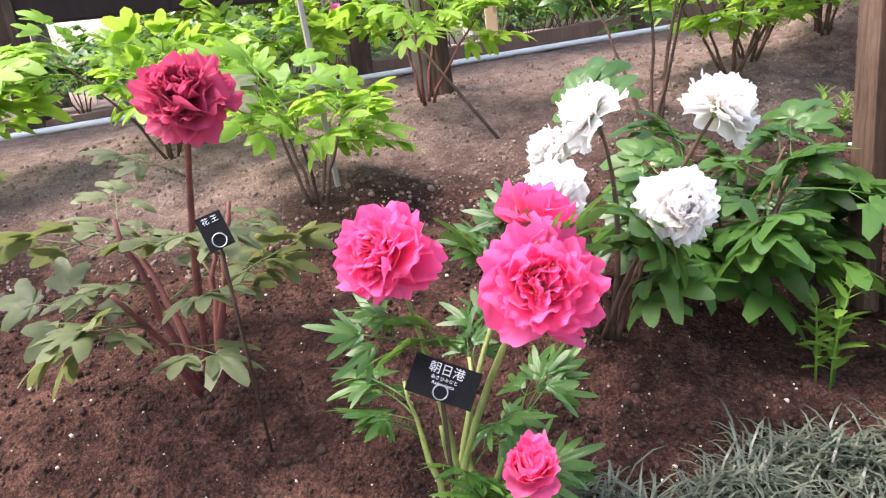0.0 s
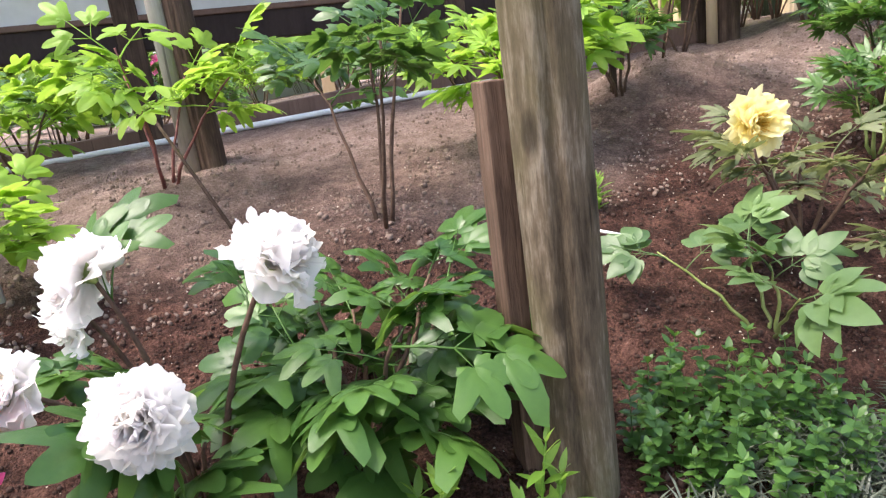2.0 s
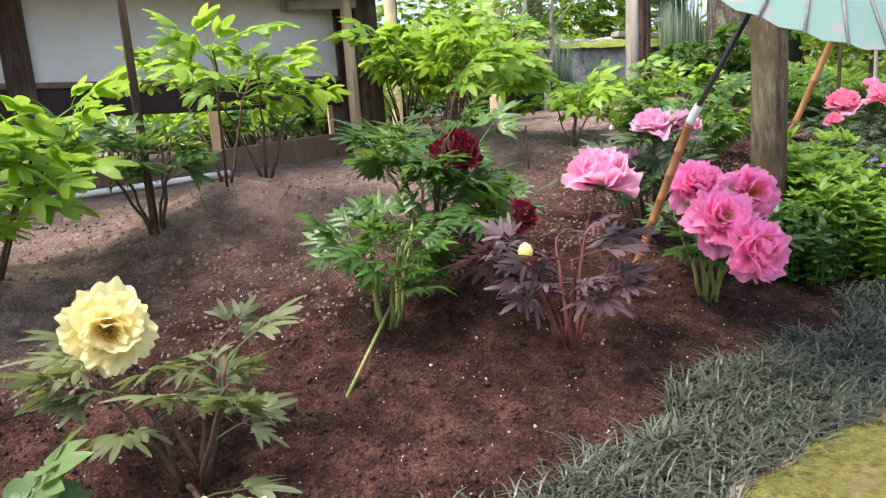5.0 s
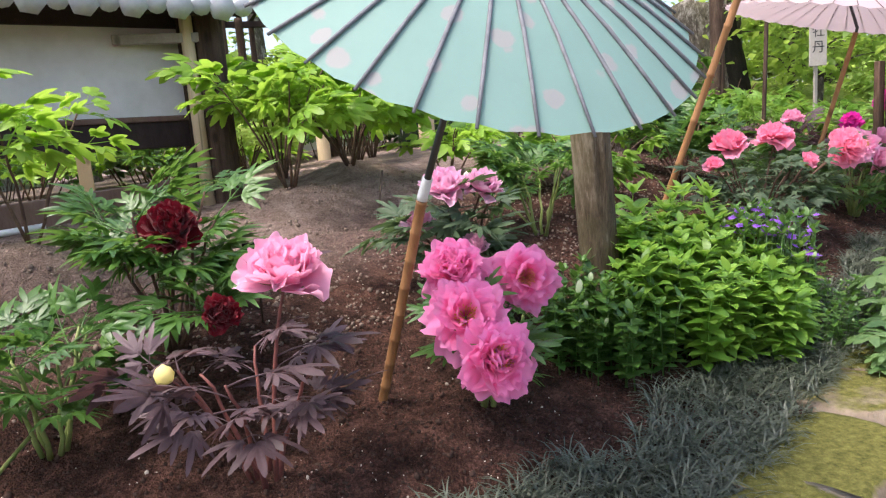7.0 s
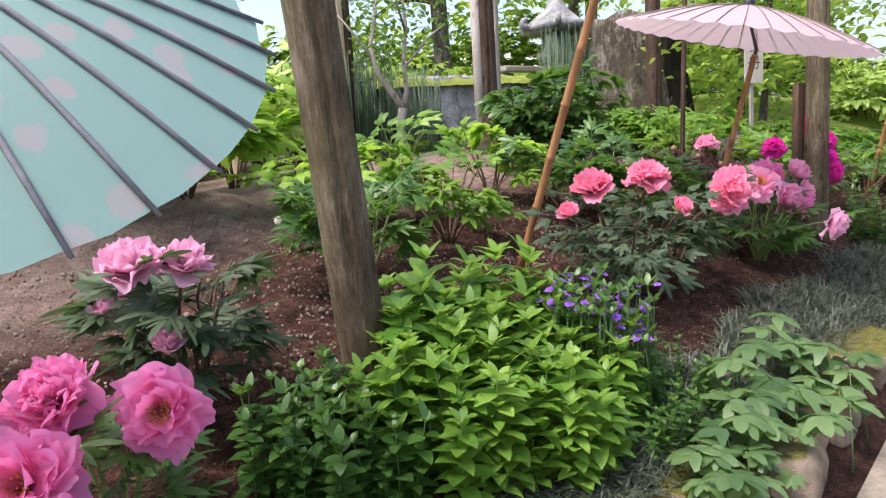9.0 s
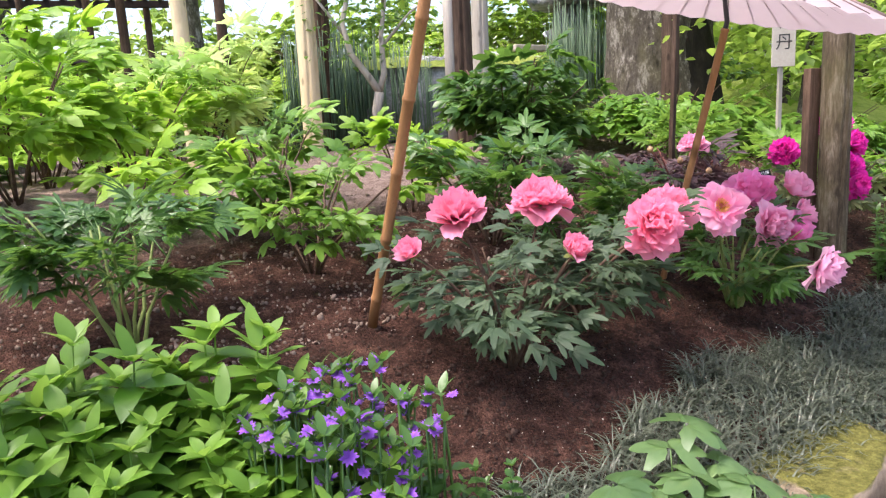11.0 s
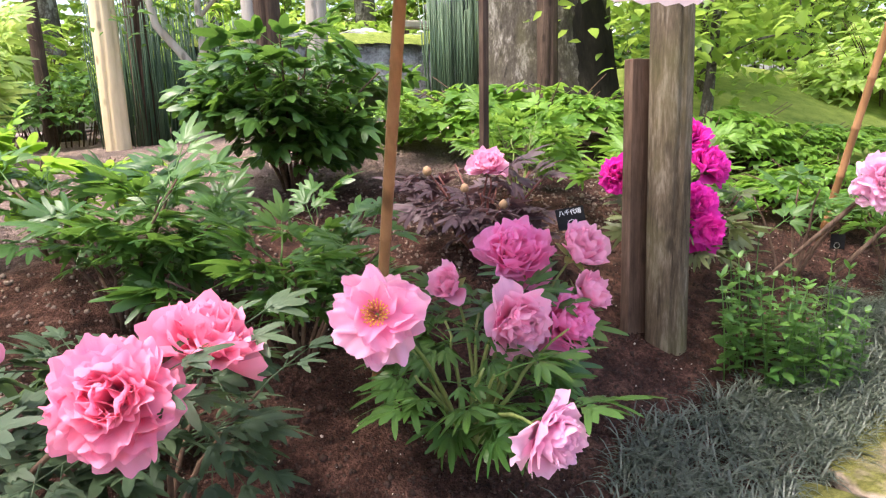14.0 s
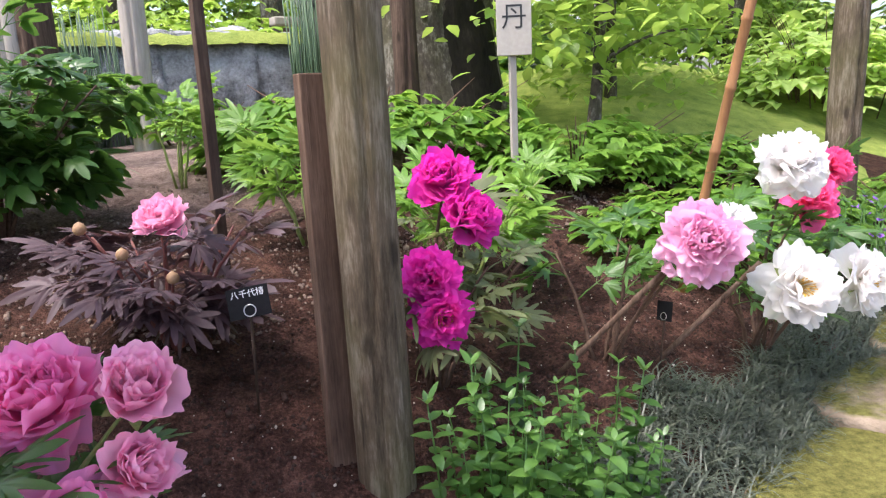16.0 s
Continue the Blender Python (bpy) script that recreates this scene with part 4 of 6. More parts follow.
peony(-2.2, 2.9, "lime-leaved peony near the wall", [fl(-1.95, 3.0, 0.95, 0.07, "cup", ORCHID)], "broad", LIME, 34, 0.55, 0.5, 0.3, 5, STEM_B, 109, (0.5, 1.0))
peony(-1.75, 1.95, "young peony with olive-green leaves", [], "oval", OLIVE, 20, 0.4, 0.4, 0.26, 4, STEM_B, 110, (0.5, 1.0))
peony(0.89, 2.72, "tall twin-stemmed peony with green leaves", [], "oval", GREEN, 34, 0.78, 0.5, 0.26, 4, STEM_B, 111, (0.65, 1.0), (0, 45), (0.0, 0.0))
peony(1.68, 3.6, "peony bush with lime-green leaves", [], "oval", LIME, 41, 0.58, 0.57, 0.33, 6, STEM_B, 112, (0.45, 1.0), (-14, 48))
peony(1.50, 3.40, "low peony bush with lime leaves on a mound", [], "cut", LIME, 41, 0.55, 0.55, 0.35, 6, STEM_B, 113, (0.40, 1.0), (-14, 48))
peony(2.28, 3.97, "small peony with fresh green leaves", [], "cut", GREEN, 36, 0.5, 0.4, 0.27, 5, STEM_B, 114, (0.45, 1.0))
peony(2.62, 4.2, "slender lime-leaved peony on a high mound", [], "oval", LIME, 24, 0.72, 0.57, 0.37, 3, STEM_B, 115, (0.65, 1.0), (-14, 48))
peony(2.85, 4.4, "slender lime-leaved peony on a high mound", [], "oval", LIME, 19, 0.66, 0.52, 0.34, 3, STEM_B, 116, (0.65, 1.0), (-14, 48))
peony(1.93, 1.99, "low herbaceous peony with large smooth leaves", [], "smooth", PALEGREEN, 12, 0.26, 0.34, 0.24, 4, STEM_G, 117, (0.72, 1.0), (0, 45), (-0.10, 0.03), thick=0.005)
peony(2.32, 2.40, "yellow peony with deeply cut grey-green leaves", [fl(2.17, 2.446, 0.602, 0.11, "semi", YELLOW, (0.1, -0.95, 0.15)), fl(2.361, 1.885, 0.262, 0.105, "semi", YELLOW, (-0.25, -0.8, 0.5))], "cut", OLIVE, 30, 0.42, 0.36, 0.25, 5, STEM_B, 118, (0.4, 1.0), (-10, 35))
peony(3.42, 3.42, "dark crimson peony with fern-cut green leaves", [fl(3.455, 3.187, 0.912, 0.10, "bowl", CRIMSON, (0, -0.6, 0.6)), fl(3.562, 2.872, 0.677, 0.06, "bowl", CRIMSON, (0.2, -0.8, 0.3))], "fern", GREEN, 70, 0.6, 0.55, 0.34, 8, STEM_B, 119, (0.35, 1.0))
peony(3.05, 2.98, "low peony with narrow fresh green leaves", [], "fern", GREEN, 40, 0.38, 0.36, 0.28, 6, STEM_G, 120, (0.35, 1.0))
peony(3.62, 2.66, "bronze-leaved peony with a wide salmon-pink bloom and a bud", [fl(3.726, 2.594, 0.81, 0.12, "bowl", PINK, (0.05, -0.35, 0.9))], "cut", BRONZE, 30, 0.42, 0.36, 0.27, 5, STEM_R, 121, (0.45, 1.0), (-5, 40), (-0.04, -0.05), buds=[((3.395, 2.539, 0.62), 0.026, YELLOW)])
peony(4.40, 2.80, "orchid pink peony with four open blooms", [fl(4.291, 2.748, 0.725, 0.115, "double", ORCHID, (-0.3, -0.6, 0.7)), fl(4.242, 2.571, 0.615, 0.125, "semi", ORCHID, (-0.3, -0.85, 0.5)), fl(4.265, 2.42, 0.52, 0.12, "double", ORCHID, (-0.1, -0.9, 0.4)), fl(4.519, 2.706, 0.675, 0.115, "semi", ORCHID, (-0.25, -0.9, 0.3))], "cut", GREEN, 36, 0.36, 0.3, 0.22, 5, STEM_G, 122, (0.3, 0.95))
peony(4.60, 3.45, "pale pink peony with cupped blooms and grey-green leaves", [fl(4.47, 3.23, 0.945, 0.10, "bowl", PALE, (-0.1, -0.3, 1)), fl(4.62, 3.2, 0.94, 0.085, "bowl", PALE, (0.2, -0.3, 1)), fl(4.401, 3.355, 0.79, 0.085, "cup", PALE, (-0.3, -0.6, 0.8)), fl(4.541, 3.154, 0.709, 0.068, "cup", PALE, (0, -0.6, 0.8))], "cut", BLUE, 60, 0.52, 0.42, 0.28, 7, STEM_B, 123, (0.4, 1.0), (-15, 35))
peony(5.46, 4.2, "green peony with a white bud", [], "fern", GREEN, 64, 0.55, 0.42, 0.34, 7, STEM_G, 124, (0.4, 1.0), buds=[((5.11, 4.437, 0.93), 0.02, WHITE)])
peony(6.2, 4.85, "green peony bush without blooms", [], "oval", FRESH, 56, 0.5, 0.6, 0.29, 8, STEM_B, 125, (0.3, 1.0), (-20, 40))
peony(4.2, 5.2, "tall lime-leaved peony on a mound", [], "oval", LIME, 52, 0.85, 0.63, 0.39, 6, STEM_B, 126, (0.45, 1.0), (-14, 48))
peony(4.75, 5.75, "large lime-leaved peony on a mound", [], "oval", LIME, 66, 0.8, 0.69, 0.44, 8, STEM_B, 127, (0.45, 1.0), (-14, 48))
peony(4.35, 6.4, "large lime-leaved peony by the wall end", [], "oval", LIME, 66, 1.0, 0.80, 0.44, 8, STEM_B, 128, (0.40, 1.0), (-14, 48))
peony(5.35, 5.3, "young peony with lime leaves by the wall end", [], "oval", LIME, 22, 0.45, 0.46, 0.37, 4, STEM_B, 129, (0.55, 1.0), (-14, 48))
peony(6.85, 3.95, "salmon-pink peony with many blooms over grey-green leaves", [fl(6.673, 3.987, 0.965, 0.115, "bowl", SALMON, (-0.1, -0.2, 1)), fl(6.977, 3.911, 1.0, 0.118, "double", SALMON, (0.05, -0.25, 1)), fl(7.321, 3.687, 0.905, 0.118, "ball", SALMON, (-0.1, -0.85, 0.45)), fl(7.47, 3.82, 0.93, 0.105, "bowl", SALMON, (0.4, -0.2, 0.9)), fl(6.453, 3.872, 0.865, 0.065, "cup", SALMON, (-0.7, -0.4, 0.5)), fl(7.004, 3.708, 0.838, 0.07, "cup", SALMON, (0, -0.7, 0.7))], "loose", BLUE, 96, 0.50, 0.66, 0.29, 10, STEM_B, 130, (0.3, 0.95), (-18, 25), (0.02, -0.05))
peony(7.3, 4.15, "grey-green peony foliage beneath salmon blooms", [], "loose", BLUE, 60, 0.45, 0.45, 0.29, 7, STEM_B, 131, (0.35, 1.0), (-20, 30))
peony(8.2, 4.3, "soft pink peony with many open blooms", [fl(7.853, 3.993, 0.894, 0.112, "single", PINK, (-0.35, -0.85, 0.4)), fl(8.197, 4.42, 0.81, 0.085, "cup", PINK, (-0.5, -0.5, 0.5)), fl(8.44, 4.48, 0.86, 0.132, "bowl", ORCHID, (0, -0.6, 0.75)), fl(8.30, 4.2, 0.755, 0.11, "bowl", PINK, (0.1, -0.85, -0.1)), fl(8.50, 4.28, 0.69, 0.11, "bowl", ORCHID, (0.3, -0.85, 0.2)), fl(8.607, 4.332, 0.75, 0.095, "cup", PINK, (0.5, -0.5, 0.4)), fl(8.622, 4.404, 0.875, 0.11, "cup", PINK, (0.2, -0.6, 0.7)), fl(8.165, 3.758, 0.64, 0.095, "bowl", PALE, (0.4, -0.85, -0.2))], "cut", GREEN, 64, 0.42, 0.4, 0.27, 8, STEM_G, 132, (0.3, 0.95), (-20, 30), (0, -0.06))
peony(7.75, 4.75, "leafy green peony behind the blooms", [], "cut", GREEN, 90, 0.5, 0.6, 0.3, 9, STEM_B, 133, (0.35, 1.0))
peony(7.2, 5.0, "leafy green peony behind the blooms", [], "cut", GREEN, 90, 0.5, 0.6, 0.3, 9, STEM_B, 134, (0.35, 1.0))
peony(7.98, 6.5, "tall dense peony bush with dark green leaves", [], "oval", GREEN, 240, 0.84, 0.80, 0.36, 16, STEM_B, 135, (0.24, 1.0), (-22, 40))
peony(6.9, 5.6, "young peony with lime leaves", [], "oval", LIME, 28, 0.5, 0.48, 0.34, 5, STEM_B, 136, (0.45, 1.0), (-14, 48))
peony(6.05, 5.55, "spreading peony with green leaves", [], "oval", FRESH, 60, 0.55, 0.65, 0.31, 8, STEM_B, 137, (0.3, 1.0), (-20, 40))
peony(8.68, 5.35, "bronze-leaved peony with a pink bloom and buds", [fl(8.694, 5.28, 1.087, 0.09, "bowl", PINK, (-0.2, -0.4, 0.85))], "cut", BRONZE, 66, 0.44, 0.50, 0.29, 10, STEM_R, 138, (0.2, 1.0), (-28, 35), buds=[((8.443, 5.379, 1.082), 0.022, BUDTAN), ((8.566, 5.241, 1.01), 0.02, BUDTAN), ((8.704, 5.141, 0.94), 0.02, BUDTAN)])
peony(9.5, 5.05, "magenta peony with double blooms behind the post", [fl(9.56, 5.04, 1.17, 0.105, "bowl", MAGENTA, (-0.3, -0.6, 0.6)), fl(9.60, 4.95, 1.05, 0.10, "bowl", MAGENTA, (0.2, -0.7, 0.5)), fl(9.40, 4.77, 0.92, 0.10, "ball", MAGENTA, (-0.3, -0.8, 0.3)), fl(9.41, 4.72, 0.82, 0.095, "double", MAGENTA, (-0.1, -0.9, 0.1)), fl(9.30, 5.17, 1.02, 0.10, "ball", MAGENTA, (-0.6, -0.5, 0.4))], "cut", OLIVE, 44, 0.55, 0.4, 0.27, 6, STEM_B, 139, (0.35, 1.0), (-15, 35), (0.08, 0))
peony(10.12, 4.95, "sparse peony with one pale pink double bloom", [fl(10.16, 4.52, 0.99, 0.13, "ball", PALE, (-0.4, -0.8, 0.3)), fl(10.5, 4.75, 0.96, 0.09, "double", WHITE, (0, -0.6, 0.5))], "cut", GREEN, 26, 0.5, 0.4, 0.26, 4, STEM_B, 140, (0.5, 1.0))
peony(10.95, 5.05, "white peony with open blooms and one pink bloom", [fl(10.80, 4.80, 1.15, 0.135, "double", WHITE, (-0.2, -0.6, 0.6)), fl(10.74, 4.68, 0.73, 0.14, "semi", WHITE, (-0.3, -0.85, 0.3)), fl(11.11, 4.72, 0.69, 0.13, "semi", WHITE, (0, -0.9, 0.2)), fl(11.05, 4.93, 0.98, 0.11, "double", HOT, (-0.2, -0.7, 0.5)), fl(11.31, 5.05, 1.08, 0.09, "double", HOT, (0, -0.6, 0.6))], "cut", GREEN, 40, 0.5, 0.4, 0.26, 6, STEM_B, 141, (0.4, 1.0))
peony(9.9, 5.7, "leafy peony with fresh green leaves", [], "cut", FRESH, 70, 0.5, 0.6, 0.3, 9, STEM_G, 142, (0.35, 1.0))
peony(9.3, 6.2, "leafy peony with fresh green leaves", [], "cut", FRESH, 50, 0.5, 0.5, 0.3, 7, STEM_G, 143, (0.35, 1.0))
peony(8.75, 7.2, "small peony beside a dark stake", [], "oval", FRESH, 26, 0.5, 0.3, 0.26, 4, STEM_G, 144, (0.5, 1.0))
peony(5.7, 8.4, "tall lime-green shrub with large lobed leaves", [], "cut", PALELIME, 110, 1.15, 0.8, 0.5, 12, STEM_B, 145, (0.3, 1.0), category="shrub", group="shrubs at the back")
peony(4.3, 8.5, "low lime-green shrub with large lobed leaves", [], "cut", PALELIME, 90, 0.8, 0.9, 0.5, 10, STEM_B, 146, (0.3, 1.0), category="shrub", group="shrubs at the back")
peony(5.2, 7.2, "lime-green peony bush at the back", [], "oval", LIME, 66, 0.8, 0.80, 0.44, 8, STEM_B, 147, (0.40, 1.0), (-14, 48), category="shrub", group="shrubs at the back")
peony(3.4, 7.6, "green bush beyond the wall", [], "broad", GREEN, 30, 0.4, 0.5, 0.34, 6, STEM_B, 148, (0.4, 1.0), category="shrub", group="shrubs at the back")
for k in range(9):
    peony(2.4 - k * 0.85, 7.6 - k * 0.16 + 0.5 * (k % 2), "leafy green bush in the garden beyond the wall", [fl(-0.9, 6.9, 1.25, 0.09, "bowl", ORCHID)] if k == 4 else [], "broad" if k % 2 else "oval", GREEN if k % 3 else LIME, 30, 0.55, 0.55, 0.36, 6, STEM_B, 150 + k, (0.4, 1.0), category="shrub", group="bushes beyond the wall")


# ---- name plaques ----
def plaque(place, way, w, h, words, tilt, label, foot):
    base = Vector((foot[0], foot[1], ground(foot[0], foot[1])))
    th = thing("name_plaque", base, label, "plaque", "black name plaques")
    m = Matrix.Translation(Vector(place) - base) @ Vector(way).to_track_quat("Z", "Y").to_matrix().to_4x4() @ Matrix.Rotation(radians(tilt), 4, "Z")
    s = Sheet()
    s.box(m, w, h, 0.003, 0.0008)
    p = part("board", s, PLAQUE, th, smooth=False)
    q = Sheet()
    q.tube([m @ Vector((0, -h * 0.2, -0.004)), (0, 0, -0.03)], [0.004, 0.004], 8)
    part("peg", q, OLD, th)
    ring = Sheet()
    pts = [m @ Vector((math.cos(a) * h * 0.19, -h * 0.27 + math.sin(a) * h * 0.19, 0.004)) for a in (i * math.pi / 10 for i in range(21))]
    ring.tube(pts, h * 0.018, 6)
    part("wire_ring", ring, WIRE, th)
    for text, size, dy in words:
        cu = bpy.data.curves.new("lettering", "FONT")
        cu.body, cu.size, cu.align_x, cu.extrude = text, size, "CENTER", 0.0003
        cu.materials.append(LETTER)
        ob = new("lettering", cu)
        ob.parent = p
        ob.matrix_basis = m @ Matrix.Translation((0, dy, 0.0024))
    return th


plaque((-0.023, 0.926, 0.287), (0.05, -0.9, 0.35), 0.118, 0.066, (("朝日港", 0.021, 0.012), ("あさひみなと", 0.008, 0.001), ("Asahiminato", 0.008, -0.008)), -26, "small black name plaque with white characters on a peg", (-0.03, 0.98))
plaque((-0.43, 1.149, 0.538), (0.35, -0.85, 0.3), 0.05, 0.07, (("花 王", 0.014, 0.018),), 14, "small black name plaque with white characters on a peg", (-0.46, 1.3))
plaque((8.90, 4.91, 0.893), (-0.25, -0.9, 0.3), 0.118, 0.088, (("八千代椿", 0.024, 0.017),), 8, "small black name plaque with white characters on a peg", (8.9, 5.0))
plaque((10.3, 4.85, 0.66), (-0.97, -0.1, 0.2), 0.07, 0.07, (), 8, "small black name plaque with a wire ring", (10.32, 4.9))
plaque((3.75, 3.44, 0.79), (-0.2, -0.9, 0.4), 0.10, 0.045, (), 0, "small black name plaque among green leaves", (3.75, 3.5))

th = thing("plant_tag", (0.9, 1.88, ground(0.9, 1.88)), "small cream plastic plant tag lying by a bush", "plant tag")
s = Sheet()
s.box(Matrix.Translation((0, 0, 0.03)) @ Matrix.Rotation(radians(55), 4, "X"), 0.05, 0.032, 0.003, 0.001)
tag = part("card", s, HOSE, th, smooth=False)
s = Sheet()
s.box(Matrix.Translation((0, -0.001, 0.032)) @ Matrix.Rotation(radians(55), 4, "X"), 0.032, 0.014, 0.004, 0.0005)
part("printed_bar", s, OLD, tag, smooth=False)

# wooden sign on a pole
th = thing("garden_sign", (10.64, 6.65, ground(10.64, 6.65)), "narrow pale wooden sign with brushed characters on a pole", "sign")
s = Sheet()
s.box(Matrix.Translation((0, 0, 0.6)), 0.04, 0.03, 1.3, 0.004)
part("pole", s, GREYWOOD, th, smooth=False)
s = Sheet()
sm = Matrix.Translation((0, -0.03, 1.21)) @ Matrix.Rotation(radians(-22), 4, "Z")
s.box(sm, 0.2, 0.022, 0.72, 0.004)
board = part("board", s, SIGN, th, smooth=False)
for text, dy in (("ノ", 0.16), ("牡", -0.02), ("丹", -0.2)):
    cu = bpy.data.curves.new("lettering", "FONT")
    cu.body, cu.size, cu.align_x, cu.extrude = text, 0.15, "CENTER", 0.0005
    cu.materials.append(BLACK)
    ob = new("lettering", cu)
    ob.parent = board
    ob.matrix_basis = sm @ Matrix.Translation((0, -0.0125, dy)) @ Matrix.Rotation(radians(90), 4, "X")


# ---- herbs, weeds and small flowers ----
def shoot(seed, tall, length, width, per=2, tiers=5, yaw_step=1.571, top=True, droop=0.35, first=0.25):
    """An upright stem with pairs or whorls of lance-shaped leaves."""
    rng = random.Random(seed)
    s = Sheet()
    bend = Vector((rng.uniform(-0.06, 0.06), rng.uniform(-0.06, 0.06), 0)) * tall
    pts = [Vector((0, 0, tall * t)) + bend * t * t for t in (0, 0.33, 0.66, 1)]
    s.tube(pts, [0.0035, 0.003, 0.0026, 0.002], 5)
    for i in range(tiers):
        t = first + (1 - first) * i / max(1, tiers - 1)
        p = Vector((0, 0, tall * t)) + bend * t * t
        grow = 0.55 + 0.45 * math.sin(math.pi * min(1, 0.25 + 0.6 * t))
        for k in range(per if i < tiers - 1 else per + 2):
            a = i * yaw_step + k * 2 * math.pi / (per if i < tiers - 1 else per + 2) + rng.uniform(-0.3, 0.3)
            L = length * grow * rng.uniform(0.8, 1.15) * (1 if i < tiers - 1 else 0.7)
            leaflet(s, p, a, L, width * L, droop * rng.uniform(0.6, 1.4), 0.18, radians(rng.uniform(5, 35) + (25 if i == tiers - 1 else 0)), 0.72, 5, 0.1, rng)
    return s


def clump(name, label, category, material, shoots, spots, scale=(0.8, 1.15), seed=1, pname="shoot"):
    rng = random.Random(seed)
    x0 = sum(p[0] for p in spots) / len(spots)
    y0 = sum(p[1] for p in spots) / len(spots)
    root = Vector((x0, y0, ground(x0, y0)))
    th = thing(name, root, label, category)
    meshes = [s.mesh(pname, material) for s in shoots]
    for x, y, q in spots:
        m = Matrix.Translation(Vector((x, y, ground(x, y) - 0.01)) - root) @ Matrix.Rotation(rng.uniform(0, 6.28), 4, "Z") @ Matrix.Rotation(rng.uniform(-0.18, 0.18), 4, "X") @ Matrix.Scale(q * rng.uniform(*scale), 4)
        part(pname, rng.choice(meshes), material, th, "", m)
    return th


def spots(cx, cy, rx, ry, n, seed, tall=lambda u, v: 1.0, turn=0.0):
    rng = random.Random(seed)
    out = []
    for i in range(n):
        a, r = i * 2.39996, math.sqrt((i + 0.5) / n)
        u, v = math.cos(a) * r * rx + rng.uniform(-0.03, 0.03), math.sin(a) * r * ry + rng.uniform(-0.03, 0.03)
        x, y = cx + u * math.cos(turn) - v * math.sin(turn), cy + u * math.sin(turn) + v * math.cos(turn)
        out.append((x, y, tall(u / rx, v / ry)))
    return out


HERB = [shoot(200 + i, 0.42, 0.125, 0.26, 4, 7, 0.8) for i in range(5)]
clump("herb_clump", "dense fresh green herb with whorled pointed leaves", "herb", FRESH, HERB, spots(5.62, 3.05, 0.50, 0.36, 130, 3, lambda u, v: 0.95 + 0.18 * v, 0.3), (0.8, 1.1), 4)
TRI = [shoot(220 + i, 0.30, 0.065, 0.36, 3, 6, 0.7, True, 0.3, 0.2) for i in range(5)]
LANK = [shoot(300 + i, 0.40, 0.062, 0.27, 2, 9, 1.1, True, 0.3, 0.15) for i in range(5)]
clump("clover_weeds", "tangle of small round-leaved green weeds", "weeds", GREEN, TRI, spots(5.0, 2.92, 0.28, 0.22, 90, 5, lambda u, v: 0.9), (0.7, 1.2), 6)
clump("post_weeds", "tangle of small green weeds at the foot of a post", "weeds", GREEN, TRI, spots(1.66, 1.60, 0.30, 0.18, 70, 7, lambda u, v: 0.55), (0.6, 1.2), 8)
clump("post_weeds", "round-leaved green weeds beside the post", "weeds", GREEN, LANK, spots(9.62, 4.46, 0.32, 0.20, 42, 9, lambda u, v: 1.0), (0.55, 1.2), 10)
clump("low_weeds", "low spreading weeds with dark green leaves", "weeds", GREEN, TRI, spots(6.25, 3.0, 0.40, 0.22, 80, 11, lambda u, v: 0.62, 0.4), (0.6, 1.2), 12)
narrow = Sheet()
leaflet(narrow, (0, 0, 0), 0, 1.0, 0.15, 0.16, 0.2, 0.0, 0.72, 5)
NARROW = narrow.mesh("leaf", FRESH)


def slender_weed(x, y, tall, seed, label, name="tall_weed"):
    """One upright stem with narrow leaves in turning pairs."""
    rng = random.Random(seed)
    th = thing(name, (x, y, ground(x, y) - 0.01), label, "weed", "slender weeds on the soil")
    bend = Vector((rng.uniform(-0.1, 0.1), rng.uniform(-0.1, 0.1), 0)) * tall
    s = Sheet()
    s.tube([Vector((0, 0, tall * t)) + bend * t * t for t in (0, 0.35, 0.7, 1)], [0.0035, 0.003, 0.0027, 0.002], 6)
    part("stem", s, FRESH, th)
    for i in range(9):
        t = 0.2 + 0.8 * i / 8
        p = Vector((0, 0, tall * t)) + bend * t * t
        for k in range(2 if i < 8 else 3):
            a = i * 1.2 + k * (math.pi if i < 8 else 2.1) + rng.uniform(-0.3, 0.3)
            up = radians(rng.uniform(15, 45) + (25 if i > 6 else 0))
            w = (math.cos(a) * math.cos(up), math.sin(a) * math.cos(up), math.sin(up))
            part("leaf", NARROW, FRESH, th, "", aim(p, w, (0, 0, 1), 0.072 * rng.uniform(0.75, 1.15) * (0.75 if i in (0, 8) else 1.0)))


for i, (wx, wy, wh) in enumerate(((0.90, 1.38, 0.27), (0.92, 1.40, 0.24), (0.88, 1.41, 0.2), (1.10, 1.40, 0.29), (1.13, 1.38, 0.23), (1.08, 1.37, 0.19), (1.2, 1.3, 0.15))):
    slender_weed(wx, wy, wh, 240 + i, "slender upright weed with narrow pale green leaves")
for i, (wx, wy, wh) in enumerate(((1.66, 2.82, 0.17), (1.73, 2.80, 0.14))):
    slender_weed(wx, wy, wh, 250 + i, "tiny sapling with pale leaves on bare soil", "small_sapling")


def anemone_leaf(seed):
    rng = random.Random(seed)
    s = Sheet()
    h = 0.26
    s.tube([(0, 0, 0), (0.02, 0.01, h * 0.5), (0.05, 0.02, h)], [0.0035, 0.003, 0.0025], 5)
    for a in (-1.3, 0.0, 1.3):
        blade(s, (0.05 + 0.012 * math.cos(a), 0.02 + 0.012 * math.sin(a), h), a, 0.125 if a == 0 else 0.11, 0.072, 0.78, rng, 0.35 * rng.uniform(0.4, 1.3))
    return s


